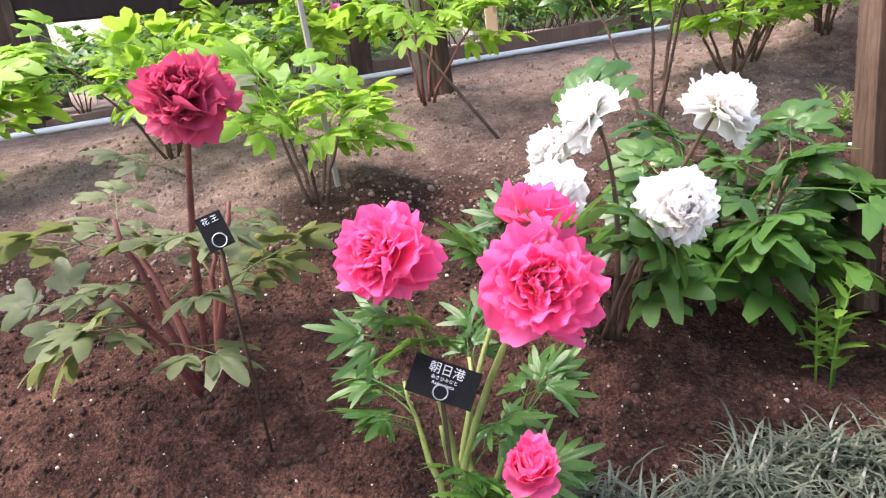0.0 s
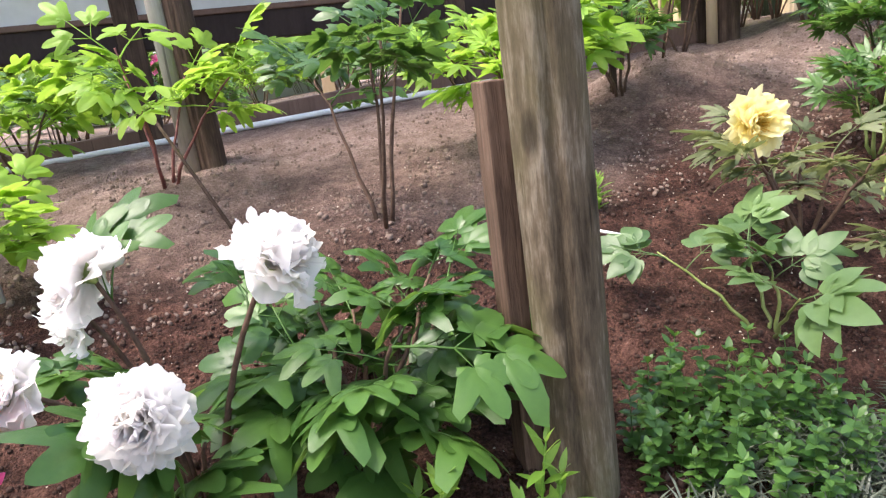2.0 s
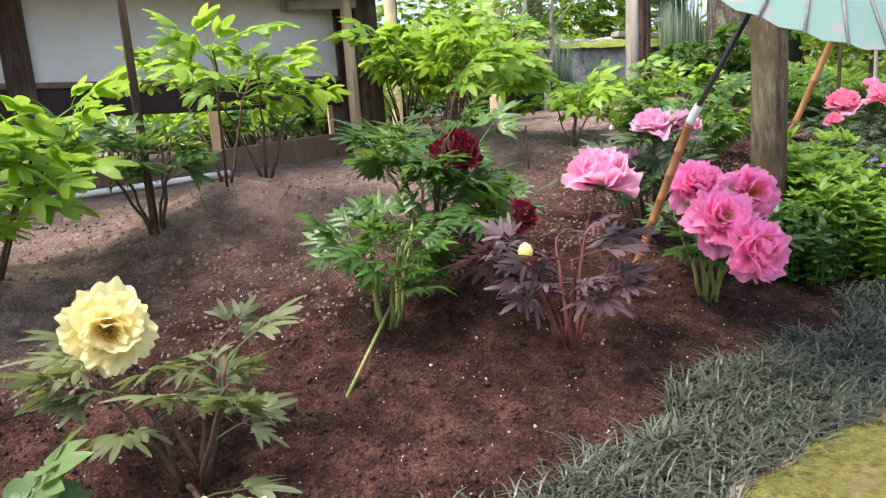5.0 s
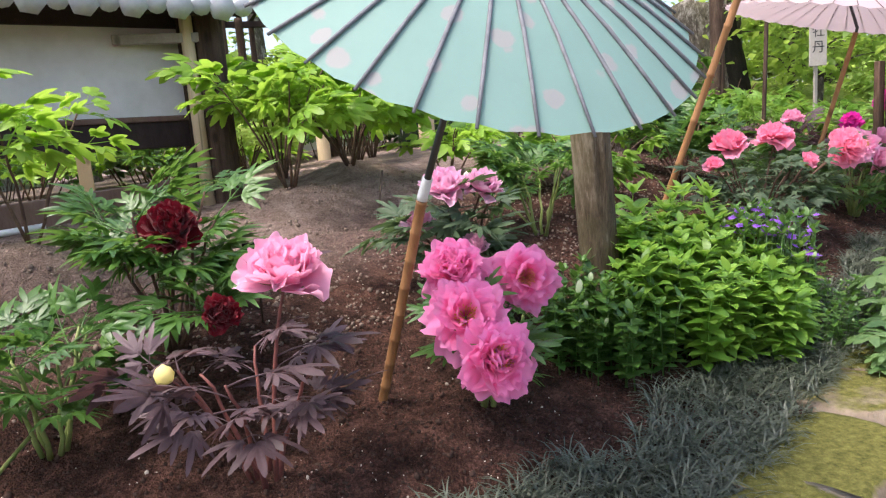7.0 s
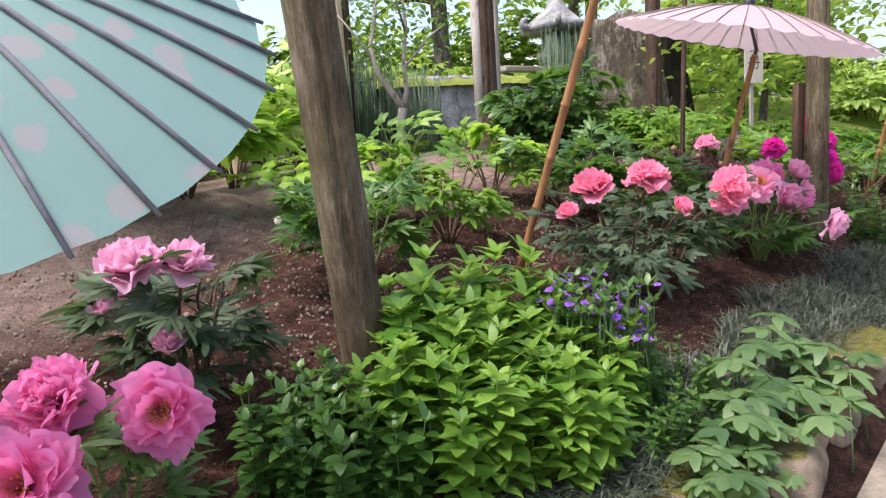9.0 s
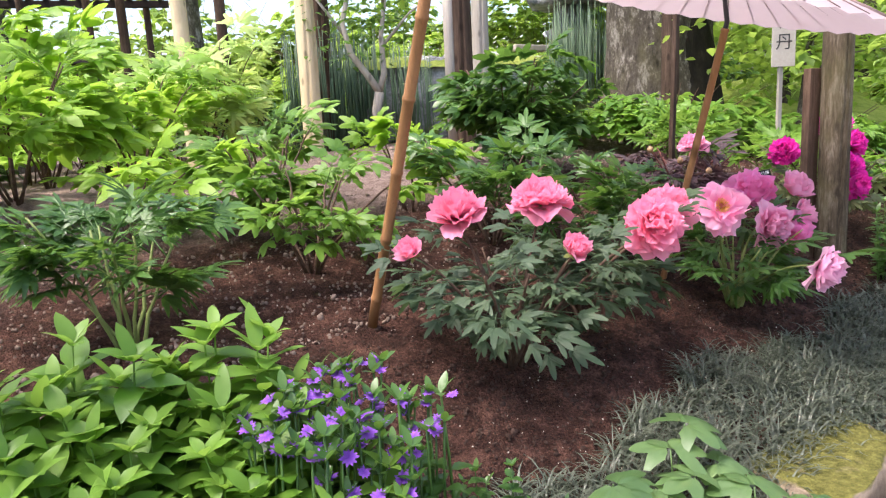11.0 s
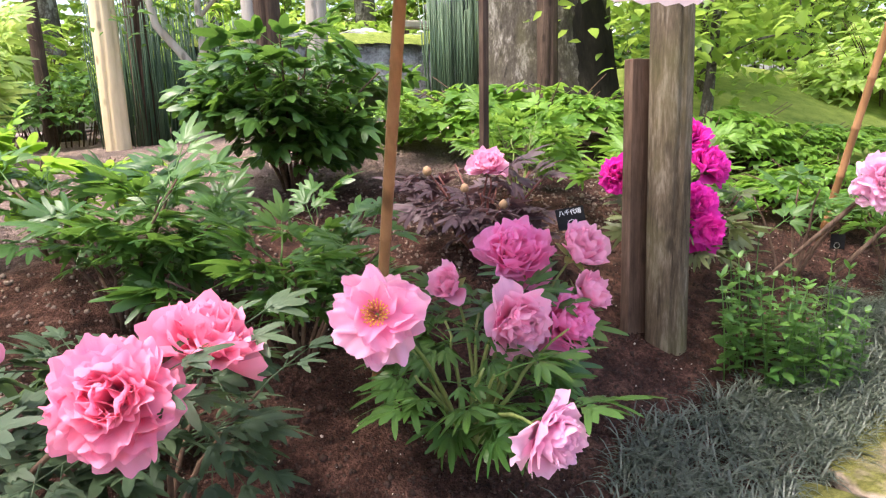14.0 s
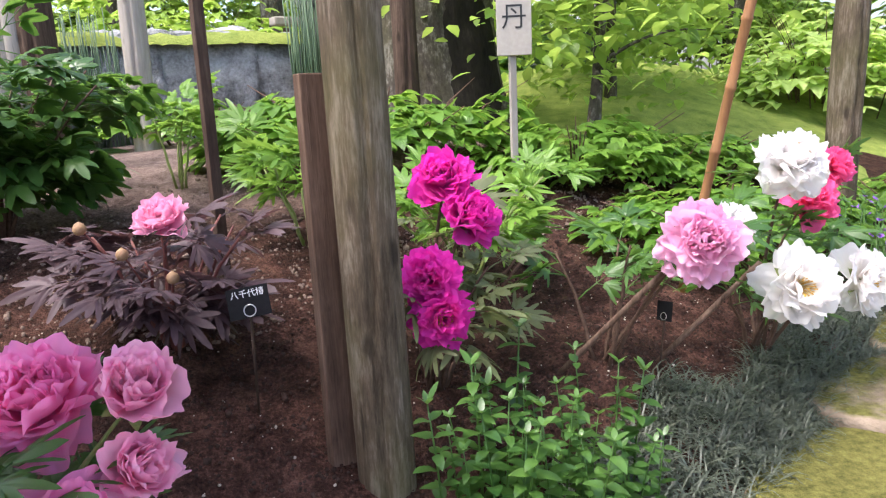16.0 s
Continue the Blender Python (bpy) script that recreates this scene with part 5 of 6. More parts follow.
ANEM = [anemone_leaf(260 + i) for i in range(5)]
clump("anemone_plants", "broad three-part green leaves on tall stalks by the edging stones", "anemone", PALEGREEN, ANEM, spots(6.98, 2.95, 0.42, 0.24, 30, 17, lambda u, v: 1.0, 0.4), (0.45, 1.1), 18, "leaf_stalk")
clump("anemone_plants", "broad green leaves growing over the stones", "anemone", PALEGREEN, ANEM, spots(6.35, 2.65, 0.45, 0.14, 36, 19, lambda u, v: 0.75, 0.45), (0.6, 1.2), 20, "leaf_stalk")


def daisy(seed):
    rng = random.Random(seed)
    s = Sheet()
    n = 11
    for k in range(n):
        leaflet(s, (0, 0, 0), k * 2 * math.pi / n + rng.uniform(-0.1, 0.1), 0.021 * rng.uniform(0.8, 1.1), 0.0042, 0.1, -0.1, 0.25, 0.8, 3)
    return s.mesh("blossom", VIOLET)


DAISY = [daisy(i) for i in range(3)]
VSTEM = [shoot(280 + i, 0.31, 0.05, 0.3, 2, 3, 1.3, True, 0.3, 0.2).mesh("stalk", GREEN) for i in range(3)]


def violets(cx, cy, rx, ry, n, seed, label):
    rng = random.Random(seed)
    root = Vector((cx, cy, ground(cx, cy)))
    th = thing("violet_flowers", root, label, "flowers")
    for x, y, q in spots(cx, cy, rx, ry, n, seed):
        k = rng.uniform(1.15, 1.6)
        p = Vector((x, y, ground(x, y) - 0.01)) - root
        part("stalk", VSTEM[rng.randrange(3)], GREEN, th, "", Matrix.Translation(p) @ Matrix.Rotation(rng.uniform(0, 6), 4, "Z") @ Matrix.Scale(k, 4))
        part("blossom", rng.choice(DAISY), VIOLET, th, "", face(p + Vector((rng.uniform(-0.01, 0.01), rng.uniform(-0.01, 0.01), 0.315 * k)), (rng.uniform(-0.5, 0.3), rng.uniform(-0.8, 0.1), 1), rng.uniform(0.8, 1.2)))


violets(6.08, 3.12, 0.23, 0.17, 90, 21, "violet daisy-like flowers over low green leaves")
violets(12.0, 5.4, 0.3, 0.2, 30, 22, "violet daisy-like flowers at the end of the bed")

# ---- edging stones, turf and clods ----
def edging_stone(x, d, lx, ly, h, yaw, seed, label, proud=None):
    y = edge_y(x) + d
    z = ground(x, y)
    bm = bmesh.new()
    bmesh.ops.create_cube(bm, size=1)
    bmesh.ops.subdivide_edges(bm, edges=list(bm.edges), cuts=7, use_grid_fill=True)
    for v in bm.verts:
        q = v.co.copy()
        rnd = q.normalized() * 0.62
        q = q.lerp(rnd, 0.45)
        n3 = noise.noise_vector(q * 2.3 + Vector((seed * 3.1, seed, 0))) * 0.13 + noise.noise_vector(q * 6 + Vector((seed, 0, 5))) * 0.035
        q = q + n3
        q.z = min(q.z, 0.40 + 0.03 * n3.x)
        v.co = (q.x * lx, q.y * ly, q.z * h)
    s = Sheet()
    bm.verts.index_update()
    s.add([v.co for v in bm.verts], [tuple(v.index for v in f.verts) for f in bm.faces])
    bm.free()
    ob = part("edging_stone", s, MOSS, None, "", pose(x, y, z + h * 0.12 if proud is None else z + proud - 0.4 * h, 0, 0, yaw))
    return tagged(ob, label, "stone", "stones edging the bed")


rng = random.Random(5)
x = -3.0
k = 0
while x < 13.5:
    lx = rng.uniform(0.55, 0.95)
    big = 4.7 < x < 5.9
    if 4.75 < x < 7.6:
        x += lx
        k += 1
        continue
    d = 0.52 if x < 3.2 else 0.80 if x < 5.9 else 0.66 if x < 7 else 0.54 if x < 8.4 else 0.60
    edging_stone(x + lx / 2, d + (0.08 if big else rng.uniform(-0.05, 0.04)), lx * 1.08, 0.62 if big else rng.uniform(0.40, 0.5), rng.uniform(0.24, 0.32), rng.uniform(-8, 8) + math.degrees(math.atan2(edge_y(x + 0.5) - edge_y(x), 0.5)), k, "flat edging stone under yellow-green moss" if k % 3 else "brown edging stone partly covered with moss")
    x += lx
    k += 1


for k, (x, y, lx, ly, yaw, lab) in enumerate(((4.62, 1.98, 0.6, 0.46, 15, "flat edging stone under yellow-green moss"), (5.24, 2.24, 0.64, 0.56, 24, "flat edging stone under thick yellow-green moss"), (5.82, 2.50, 0.50, 0.36, 20, "bare brown edging stone among green leaves"), (6.16, 2.66, 0.36, 0.30, 35, "brown edging stone partly overgrown by leaves"), (6.58, 2.80, 0.50, 0.36, 30, "brown edging stone partly overgrown by leaves"), (7.08, 3.02, 0.44, 0.36, 18, "brown edging stone partly overgrown by leaves"), (7.75, 3.30, 0.66, 0.36, 25, "tan edging stone partly covered with moss"))):
    edging_stone(x, y - edge_y(x), lx, ly, 0.30, yaw, 60 + k, lab, 0.06)


def build_turf():
    rng = np.random.default_rng(7)
    xs, ys = [], []
    for i in range(7600):
        x = rng.uniform(-3, 13.5)
        outer = float(np.interp(x, [-3, 0, 1, 2, 3, 5, 5.5, 6.5, 7.2, 9, 13], [1.02, 1.08, 1.12, 1.2, 1.36, 1.40, 1.30, 1.25, 1.36, 1.22, 1.05])) + 0.06 * math.sin(x * 5.1) + 0.04 * math.sin(x * 11.7)
        inner = float(np.interp(x, [-3, 3, 3.5, 5.9, 6.3, 7, 8, 9, 13], [0.66, 0.68, 0.98, 1.0, 0.86, 0.76, 0.72, 0.78, 0.68]))
        if 0.35 < x < 0.6 or 1.0 < x < 1.55:
            outer -= 0.04
        d = rng.uniform(inner, outer)
        xs.append(x)
        ys.append(edge_y(x) + d)
    verts, faces = [], []
    for x, y in zip(xs, ys):
        z = ground(x, y)
        for b in range(11):
            a = rng.uniform(0, 2 * math.pi)
            L, w = rng.uniform(0.06, 0.135), rng.uniform(0.0017, 0.0028)
            up = rng.uniform(0.7, 1.5)
            dx, dy = math.cos(a), math.sin(a)
            sx, sy = -dy * w, dx * w
            bx, by = x + rng.uniform(-0.02, 0.02), y + rng.uniform(-0.02, 0.02)
            o = len(verts)
            for t in (0.0, 0.4, 0.75, 1.0):
                r = L * t * (0.45 + 0.4 * t)
                h = L * (up * t - 0.75 * t * t)
                q = 1.0 if t < 0.9 else 0.15
                verts.append((bx + dx * r - sx * q, by + dy * r - sy * q, z + h))
                verts.append((bx + dx * r + sx * q, by + dy * r + sy * q, z + h))
            faces += [(o, o + 1, o + 3, o + 2), (o + 2, o + 3, o + 5, o + 4), (o + 4, o + 5, o + 7, o + 6)]
    me = bpy.data.meshes.new("lily_turf")
    me.from_pydata(verts, [], faces)
    me.polygons.foreach_set("use_smooth", [True] * len(faces))
    me.materials.append(SILVER)
    tagged(new("lily_turf", me), "strip of dark silvery dwarf lily turf along the bed", "grass", kind="stuff")


build_turf()


def clods(name, count, size, material, label, seed, dmin, dmax):
    rng = random.Random(seed)
    bm = bmesh.new()
    bmesh.ops.create_icosphere(bm, subdivisions=1, radius=1)
    for v in bm.verts:
        v.co *= 1 + 0.35 * noise.noise(v.co * 1.7 + Vector((seed, 0, 0)))
        v.co.z *= 0.7
    s = Sheet()
    bm.verts.index_update()
    s.add([v.co for v in bm.verts], [tuple(v.index for v in f.verts) for f in bm.faces])
    bm.free()
    mats = []
    for i in range(count):
        x = rng.uniform(-2.2, 12.5)
        y = edge_y(x) + dmin + (dmax - dmin) * rng.random() ** 1.3
        r = size * rng.uniform(0.4, 1.0) * (1.8 if rng.random() < 0.06 else 1)
        p = Vector((x, y, 0))
        z = ground(x, y) + 0.024 * noise.noise(p * 3.1) + 0.018 * noise.noise(p * 9.0) + 0.015 * noise.noise(p * 17.0)
        mats.append(Matrix.Translation((x, y, z + r * 0.25)) @ Euler((rng.uniform(0, 6), rng.uniform(0, 6), rng.uniform(0, 6))).to_matrix().to_4x4() @ Matrix.Scale(r, 4))
    tagged(new(name, scatter(s, mats, material, name)), label, "soil", kind="stuff")


clods("soil_clods", 26000, 0.009, CLOD, "small dark crumbs of garden soil", 31, 1.1, 2.5)
clods("dry_clods", 12000, 0.011, DRYCLOD, "dry pale crumbs of soil near the wall", 33, 2.4, 4.4)
clods("pale_grit", 4200, 0.0045, GRIT, "pale grit scattered over the soil", 32, 1.1, 3.4)


# ---- the back of the garden ----
def tree(x, y, h, r, label, seed, crown_r, crown_z, n, leaf=0.10, material=CROWN, lean=(0, 0), limbs=7, category="tree", bark=BARK, low=0.35):
    rng = random.Random(seed)
    z = ground(x, y) - 0.1
    th = thing("tree", (x, y, z), label, category, "trees at the back")
    s = Sheet()
    top = Vector((lean[0] * h, lean[1] * h, h))
    trunk = [top * t + Vector((0.05 * math.sin(4 * t + seed), 0.05 * math.cos(3 * t + seed), 0)) for t in (i / 10 for i in range(11))]
    s.tube(trunk, [r * (1.35 - 0.4 * min(1, t * 5)) * (1 - 0.55 * t) for t in (i / 10 for i in range(11))], 16, True, 0.05, rng)
    part("trunk", s, bark, th)
    tips = []
    for i in range(limbs):
        t = rng.uniform(low, 0.95)
        p = top * t
        a = i * 2.4 + rng.uniform(-0.4, 0.4)
        q = p + Vector((math.cos(a) * crown_r * rng.uniform(0.5, 0.95), math.sin(a) * crown_r * rng.uniform(0.5, 0.95), crown_z * rng.uniform(-0.1, 0.7)))
        b = Sheet()
        line = curve_pts(p, p.lerp(q, 0.5) + Vector((0, 0, 0.15 * crown_r)), q, 6)
        b.tube(line, [r * 0.35 * (1 - 0.13 * k) for k in range(7)], 7)
        part("limb", b, bark, th)
        tips += line[2:]
    mats = []
    one = Sheet()
    leaflet(one, (0, 0, 0), 0, 1.0, 0.3, 0.25, 0.2, 0, 0.7, 3)
    for i in range(n):
        c = rng.choice(tips) + Vector((rng.gauss(0, 1), rng.gauss(0, 1), rng.gauss(0, 0.55))) * crown_r * 0.28
        w = (rng.uniform(-1, 1), rng.uniform(-1, 1), rng.uniform(-0.5, 0.3))
        mats.append(aim(c, w, (rng.uniform(-0.5, 0.5), rng.uniform(-0.5, 0.5), 1), leaf * rng.uniform(0.6, 1.3)))
    part("crown", scatter(one, mats, material, "crown"), material, th)
    return th


th = thing("old_stump", (10.95, 8.9, ground(10.95, 8.9) - 0.1), "massive old tree stump with rough bark and a charred scar", "tree stump")
s = Sheet()
STUMP_TOP = 1.62
sv, sf = [], []
for i in range(19):
    t = i / 18
    zz = t * STUMP_TOP
    for k in range(40):
        a = 2 * math.pi * k / 40
        q = (0.60 + 0.22 * math.exp(-zz * 2.2)) * (1 + 0.09 * noise.noise(Vector((math.cos(a) * 1.6, math.sin(a) * 1.6, zz * 0.5))) + 0.045 * noise.noise(Vector((math.cos(a) * 6, math.sin(a) * 6, zz * 2.5))))
        edge = 0.16 * noise.noise(Vector((math.cos(a) * 2, math.sin(a) * 2, 7))) * t ** 4
        sv.append((math.cos(a) * q, math.sin(a) * q, zz + edge))
        if i:
            sf.append(((i - 1) * 40 + k, (i - 1) * 40 + (k + 1) % 40, i * 40 + (k + 1) % 40, i * 40 + k))
o = len(sv)
sv.append((0, 0, STUMP_TOP - 0.12))
sf += [(18 * 40 + k, 18 * 40 + (k + 1) % 40, o) for k in range(40)]
s.add(sv, sf)
part("trunk", s, BARK, th)
# charred scar on the old trunk
scar_root = th
s = Sheet()
sv, sf = [], []
for i in range(15):
    t = i / 14
    zz = 0.05 + (STUMP_TOP - 0.12) * t
    half = (0.38 + 0.12 * math.sin(5 * t) + 0.07 * math.sin(13 * t)) * math.sin(math.pi * (0.06 + 0.9 * t)) ** 0.5
    for k in range(8):
        a = radians(-78) + half * (k / 3.5 - 1) + 0.08 * math.sin(4 * t)
        q = (0.60 + 0.22 * math.exp(-zz * 2.2)) * (1 + 0.09 * noise.noise(Vector((math.cos(a) * 1.6, math.sin(a) * 1.6, zz * 0.5))) + 0.045 * noise.noise(Vector((math.cos(a) * 6, math.sin(a) * 6, zz * 2.5)))) + (0.014 if 0 < k < 7 else -0.012)
        sv.append((math.cos(a) * q, math.sin(a) * q, zz))
        if i and k:
            sf.append(((i - 1) * 8 + k - 1, (i - 1) * 8 + k, i * 8 + k, i * 8 + k - 1))
s.add(sv, sf)
part("bark_scar", s, CHAR, scar_root, "charred black scar in the bark")


def forked_tree(x, y, label, seed):
    """A small tree whose pale trunk parts at hip height into two crooked limbs."""
    rng = random.Random(seed)
    z = ground(x, y) - 0.08
    th = thing("tree", (x, y, z), label, "tree", "trees at the back")
    fork = Vector((0.03, -0.03, 1.71 - z))
    b = Sheet()
    b.tube([(0, 0, 0), (0.015, 0, fork.z * 0.35), (-0.01, -0.01, fork.z * 0.7), fork], [0.075, 0.058, 0.053, 0.055], 12, True, 0.06, rng)
    part("trunk", b, GREYWOOD, th)
    tips = []
    for line, r in (([fork, fork + Vector((-0.10, 0, 0.16)), fork + Vector((-0.30, -0.04, 0.42)), fork + Vector((-0.36, 0, 0.75)), fork + Vector((-0.22, 0.1, 1.2)), fork + Vector((-0.3, 0.1, 1.7))], 0.045),
                    ([fork, fork + Vector((0.07, 0, 0.2)), fork + Vector((0.06, 0, 0.6)), fork + Vector((0.14, 0.05, 1.0)), fork + Vector((0.1, 0, 1.5))], 0.04),
                    ([fork + Vector((-0.33, 0, 0.6)), fork + Vector((-0.55, 0, 0.9)), fork + Vector((-0.75, 0.1, 1.2))], 0.022),
                    ([fork + Vector((0.07, 0, 0.5)), fork + Vector((0.4, 0, 0.85)), fork + Vector((0.7, 0.1, 1.05))], 0.02),
                    ([fork + Vector((0.13, 0.05, 0.95)), fork + Vector((-0.05, -0.2, 1.25)), fork + Vector((-0.1, -0.35, 1.5))], 0.018)):
        b = Sheet()
        b.tube(line, [r * (1 - 0.6 * i / (len(line) - 1)) for i in range(len(line))], 9, True, 0.05, rng)
        part("limb", b, GREYWOOD, th)
        tips += line[2:]
    one = Sheet()
    leaflet(one, (0, 0, 0), 0, 1.0, 0.3, 0.25, 0.2, 0, 0.7, 3)
    mats = []
    for i in range(620):
        c = rng.choice(tips) + Vector((rng.gauss(0, 0.24), rng.gauss(0, 0.2), rng.gauss(0.08, 0.17)))
        mats.append(aim(c, (rng.uniform(-1, 1), rng.uniform(-1, 1), rng.uniform(-0.5, 0.3)), (rng.uniform(-0.5, 0.5), rng.uniform(-0.5, 0.5), 1), 0.085 * rng.uniform(0.6, 1.3)))
    part("crown", scatter(one, mats, GREEN, "crown"), GREEN, th)


forked_tree(7.52, 9.28, "small forked tree with pale bark and dark leaves", 62)
tree(11.75, 7.5, 3.4, 0.05, "slender young maple with fresh green leaves", 63, 1.25, 0.35, 2200, 0.13, CROWN, (0.03, 0), 13, low=0.14)
tree(12.9, 9.0, 3.6, 0.06, "young maple with bright fresh leaves", 64, 1.7, 0.4, 3000, 0.14, CROWN, (0, 0), 14, low=0.14)
for i, (tx, ty) in enumerate(((2.0, 17.0), (5.5, 15.0), (8.0, 17.5), (10.5, 14.5), (13.5, 13.5), (16.5, 11.0), (18.5, 8.0), (-2.0, 15.0), (-6.5, 12.0), (15.5, 17.0), (20.5, 5.0))):
    tree(tx, ty, 6.5 + (i * 37 % 5) * 0.5, 0.16 + 0.02 * (i % 4), "broad-leaved tree with fresh spring green crown", 70 + i, 2.6, 1.6, 2300, 0.2, CROWN, (0.02 * (i % 3 - 1), 0), 10)


def thicket(cx, cy, rx, ry, h, n, seed, label, material, leaf=0.13, category="shrub"):
    """A wide shrub: many twigs and leaves over an uneven mound."""
    rng = random.Random(seed)
    root = Vector((cx, cy, ground(cx, cy)))
    th = thing("shrub", root, label, category, "shrubs at the back")
    tw = Sheet()
    for i in range(26):
        a, q = rng.uniform(0, 6.28), math.sqrt(rng.random())
        e = Vector((math.cos(a) * rx * q, math.sin(a) * ry * q, h * rng.uniform(0.5, 0.9)))
        tw.tube([(e.x * 0.5, e.y * 0.5, -0.03), e * 0.7, e], [0.009, 0.006, 0.003], 5)
    part("branchwork", tw, STEM_B, th)
    one = Sheet()
    for yaw in (-0.8, 0, 0.8):
        leaflet(one, (0, 0, 0), yaw, 1.0 if yaw == 0 else 0.75, 0.26, 0.4, 0.2, 0.1, 0.66, 4)
    mats = []
    for i in range(n):
        a, q = rng.uniform(0, 6.28), math.sqrt(rng.random())
        top = h * (1 - 0.55 * q ** 3) * (0.75 + 0.4 * noise.noise(Vector((math.cos(a) * q * 2.5 * rx, math.sin(a) * q * 2.5 * ry, seed))))
        z = top * rng.uniform(0.25, 1.0) ** 0.55
        w = Vector((math.cos(a) + rng.uniform(-0.9, 0.9), math.sin(a) + rng.uniform(-0.9, 0.9), rng.uniform(-0.3, 0.3)))
        mats.append(aim((math.cos(a) * rx * q, math.sin(a) * ry * q, z), w, (rng.uniform(-0.3, 0.3), rng.uniform(-0.3, 0.3), 1), leaf * rng.uniform(0.6, 1.25)))
    part("foliage", scatter(one, mats, material, "foliage"), material, th)


thicket(10.0, 7.4, 1.1, 0.6, 0.65, 520, 81, "low shrub with broad pale green leaves", FRESH, 0.17)
thicket(11.3, 7.0, 0.9, 0.6, 0.5, 420, 82, "low leafy green ground cover", FRESH, 0.13)
thicket(12.1, 7.0, 1.2, 0.6, 0.38, 700, 83, "low leafy green ground cover", FRESH, 0.12)
thicket(11.6, 6.0, 0.9, 0.6, 0.4, 520, 84, "low leafy green ground cover", FRESH, 0.12)
thicket(13.6, 6.2, 1.2, 0.8, 0.36, 700, 85, "low leafy green ground cover", FRESH, 0.12)
thicket(16.0, 9.0, 1.3, 1.0, 1.5, 700, 86, "pale green shrub with large leaves", PALELIME, 0.24)
thicket(6.0, 11.5, 2.2, 1.0, 1.1, 900, 87, "dark green shrubs at the back of the garden", GREEN, 0.16)
thicket(3.6, 10.2, 1.6, 0.9, 1.0, 800, 88, "bright green shrubs at the back of the garden", LIME, 0.18)
thicket(1.2, 11.0, 2.2, 1.0, 1.2, 900, 89, "green shrubs beyond the wall", GREEN, 0.18)
thicket(-3.0, 9.5, 2.5, 1.2, 1.2, 900, 90, "green shrubs beyond the wall", GREEN, 0.18)
thicket(-7.0, 8.0, 2.5, 1.2, 1.2, 700, 91, "green shrubs beyond the wall", LIME, 0.2)
thicket(11.9, 12.6, 1.6, 1.0, 1.5, 800, 92, "bright green shrubs behind the trees", LIME, 0.2)
thicket(17.0, 5.6, 2.0, 1.4, 1.5, 900, 93, "bright green shrubs at the end of the garden", LIME, 0.2)
thicket(17.2, 12.0, 2.2, 1.4, 2.2, 1200, 98, "tall bright green shrubs under the trees", CROWN, 0.22)
thicket(14.2, 12.6, 1.6, 0.9, 1.3, 700, 99, "dark green shrubs behind the lawn", GREEN, 0.2)
thicket(9.0, 13.0, 3.0, 1.2, 2.0, 1300, 100, "bright green shrubs behind the stone wall", CROWN, 0.22)
thicket(4.5, 13.5, 3.0, 1.2, 2.2, 1300, 101, "bright green shrubs under the trees", CROWN, 0.22)
for k, (hx, hy) in enumerate(((-5, 19), (0.5, 20.5), (5, 20), (9.5, 19.5), (14, 18), (18.5, 14.5), (21.5, 10))):
    thicket(hx, hy, 3.4, 1.4, 4.2, 1500, 160 + k, "tall wooded thicket closing the garden", CROWN, 0.34)
thicket(9.0, 8.9, 0.9, 0.4, 0.4, 260, 94, "low shrub before the stone wall", FRESH, 0.14)


def moss_lawn():
    s = Sheet()
    n, m = 24, 14
    vs = []
    for i in range(n + 1):
        for j in range(m + 1):
            x, y = 11.6 + 7.5 * i / n, 6.9 + 4.2 * j / m + 0.25 * math.sin(i * 0.8)
            rise = min(1, max(0, (y - 7.4) / 3.0))
            vs.append((x, y, ground(x, y) + 0.012 + 0.34 * rise * rise * (3 - 2 * rise) * min(1, (x - 11.6) / 1.5) + 0.06 * noise.noise(Vector((x, y, 0)) * 1.3)))
    s.add(vs, [(i * (m + 1) + j, (i + 1) * (m + 1) + j, (i + 1) * (m + 1) + j + 1, i * (m + 1) + j + 1) for i in range(n) for j in range(m)])
    tagged(part("moss_lawn", s, LAWN), "bright yellow-green mossy lawn beyond the bed", "lawn", kind="structure")


moss_lawn()


def horsetails(cx, cy, rx, ry, n, h, seed, label):
    rng = random.Random(seed)
    root = Vector((cx, cy, ground(cx, cy)))
    th = thing("horsetail_clump", root, label, "horsetail", "horsetail clumps")
    s = Sheet()
    for i in range(n):
        a, q = rng.uniform(0, 6.28), math.sqrt(rng.random())
        b = Vector((math.cos(a) * rx * q, math.sin(a) * ry * q, -0.03))
        t = b + Vector((rng.uniform(-0.06, 0.06), rng.uniform(-0.06, 0.06), h * rng.uniform(0.7, 1.05)))
        s.tube([b, b.lerp(t, 0.5), t], [0.007, 0.007, 0.004], 5)
    part("reeds", s, REED, th)


horsetails(7.15, 10.0, 0.55, 0.35, 230, 1.45, 95, "dense upright dark green horsetail stems")
horsetails(10.25, 9.6, 0.42, 0.2, 200, 1.5, 96, "dense upright grey-green horsetail stems")
horsetails(8.0, 10.0, 0.4, 0.2, 90, 1.2, 97, "upright dark green horsetail stems before a stone wall")

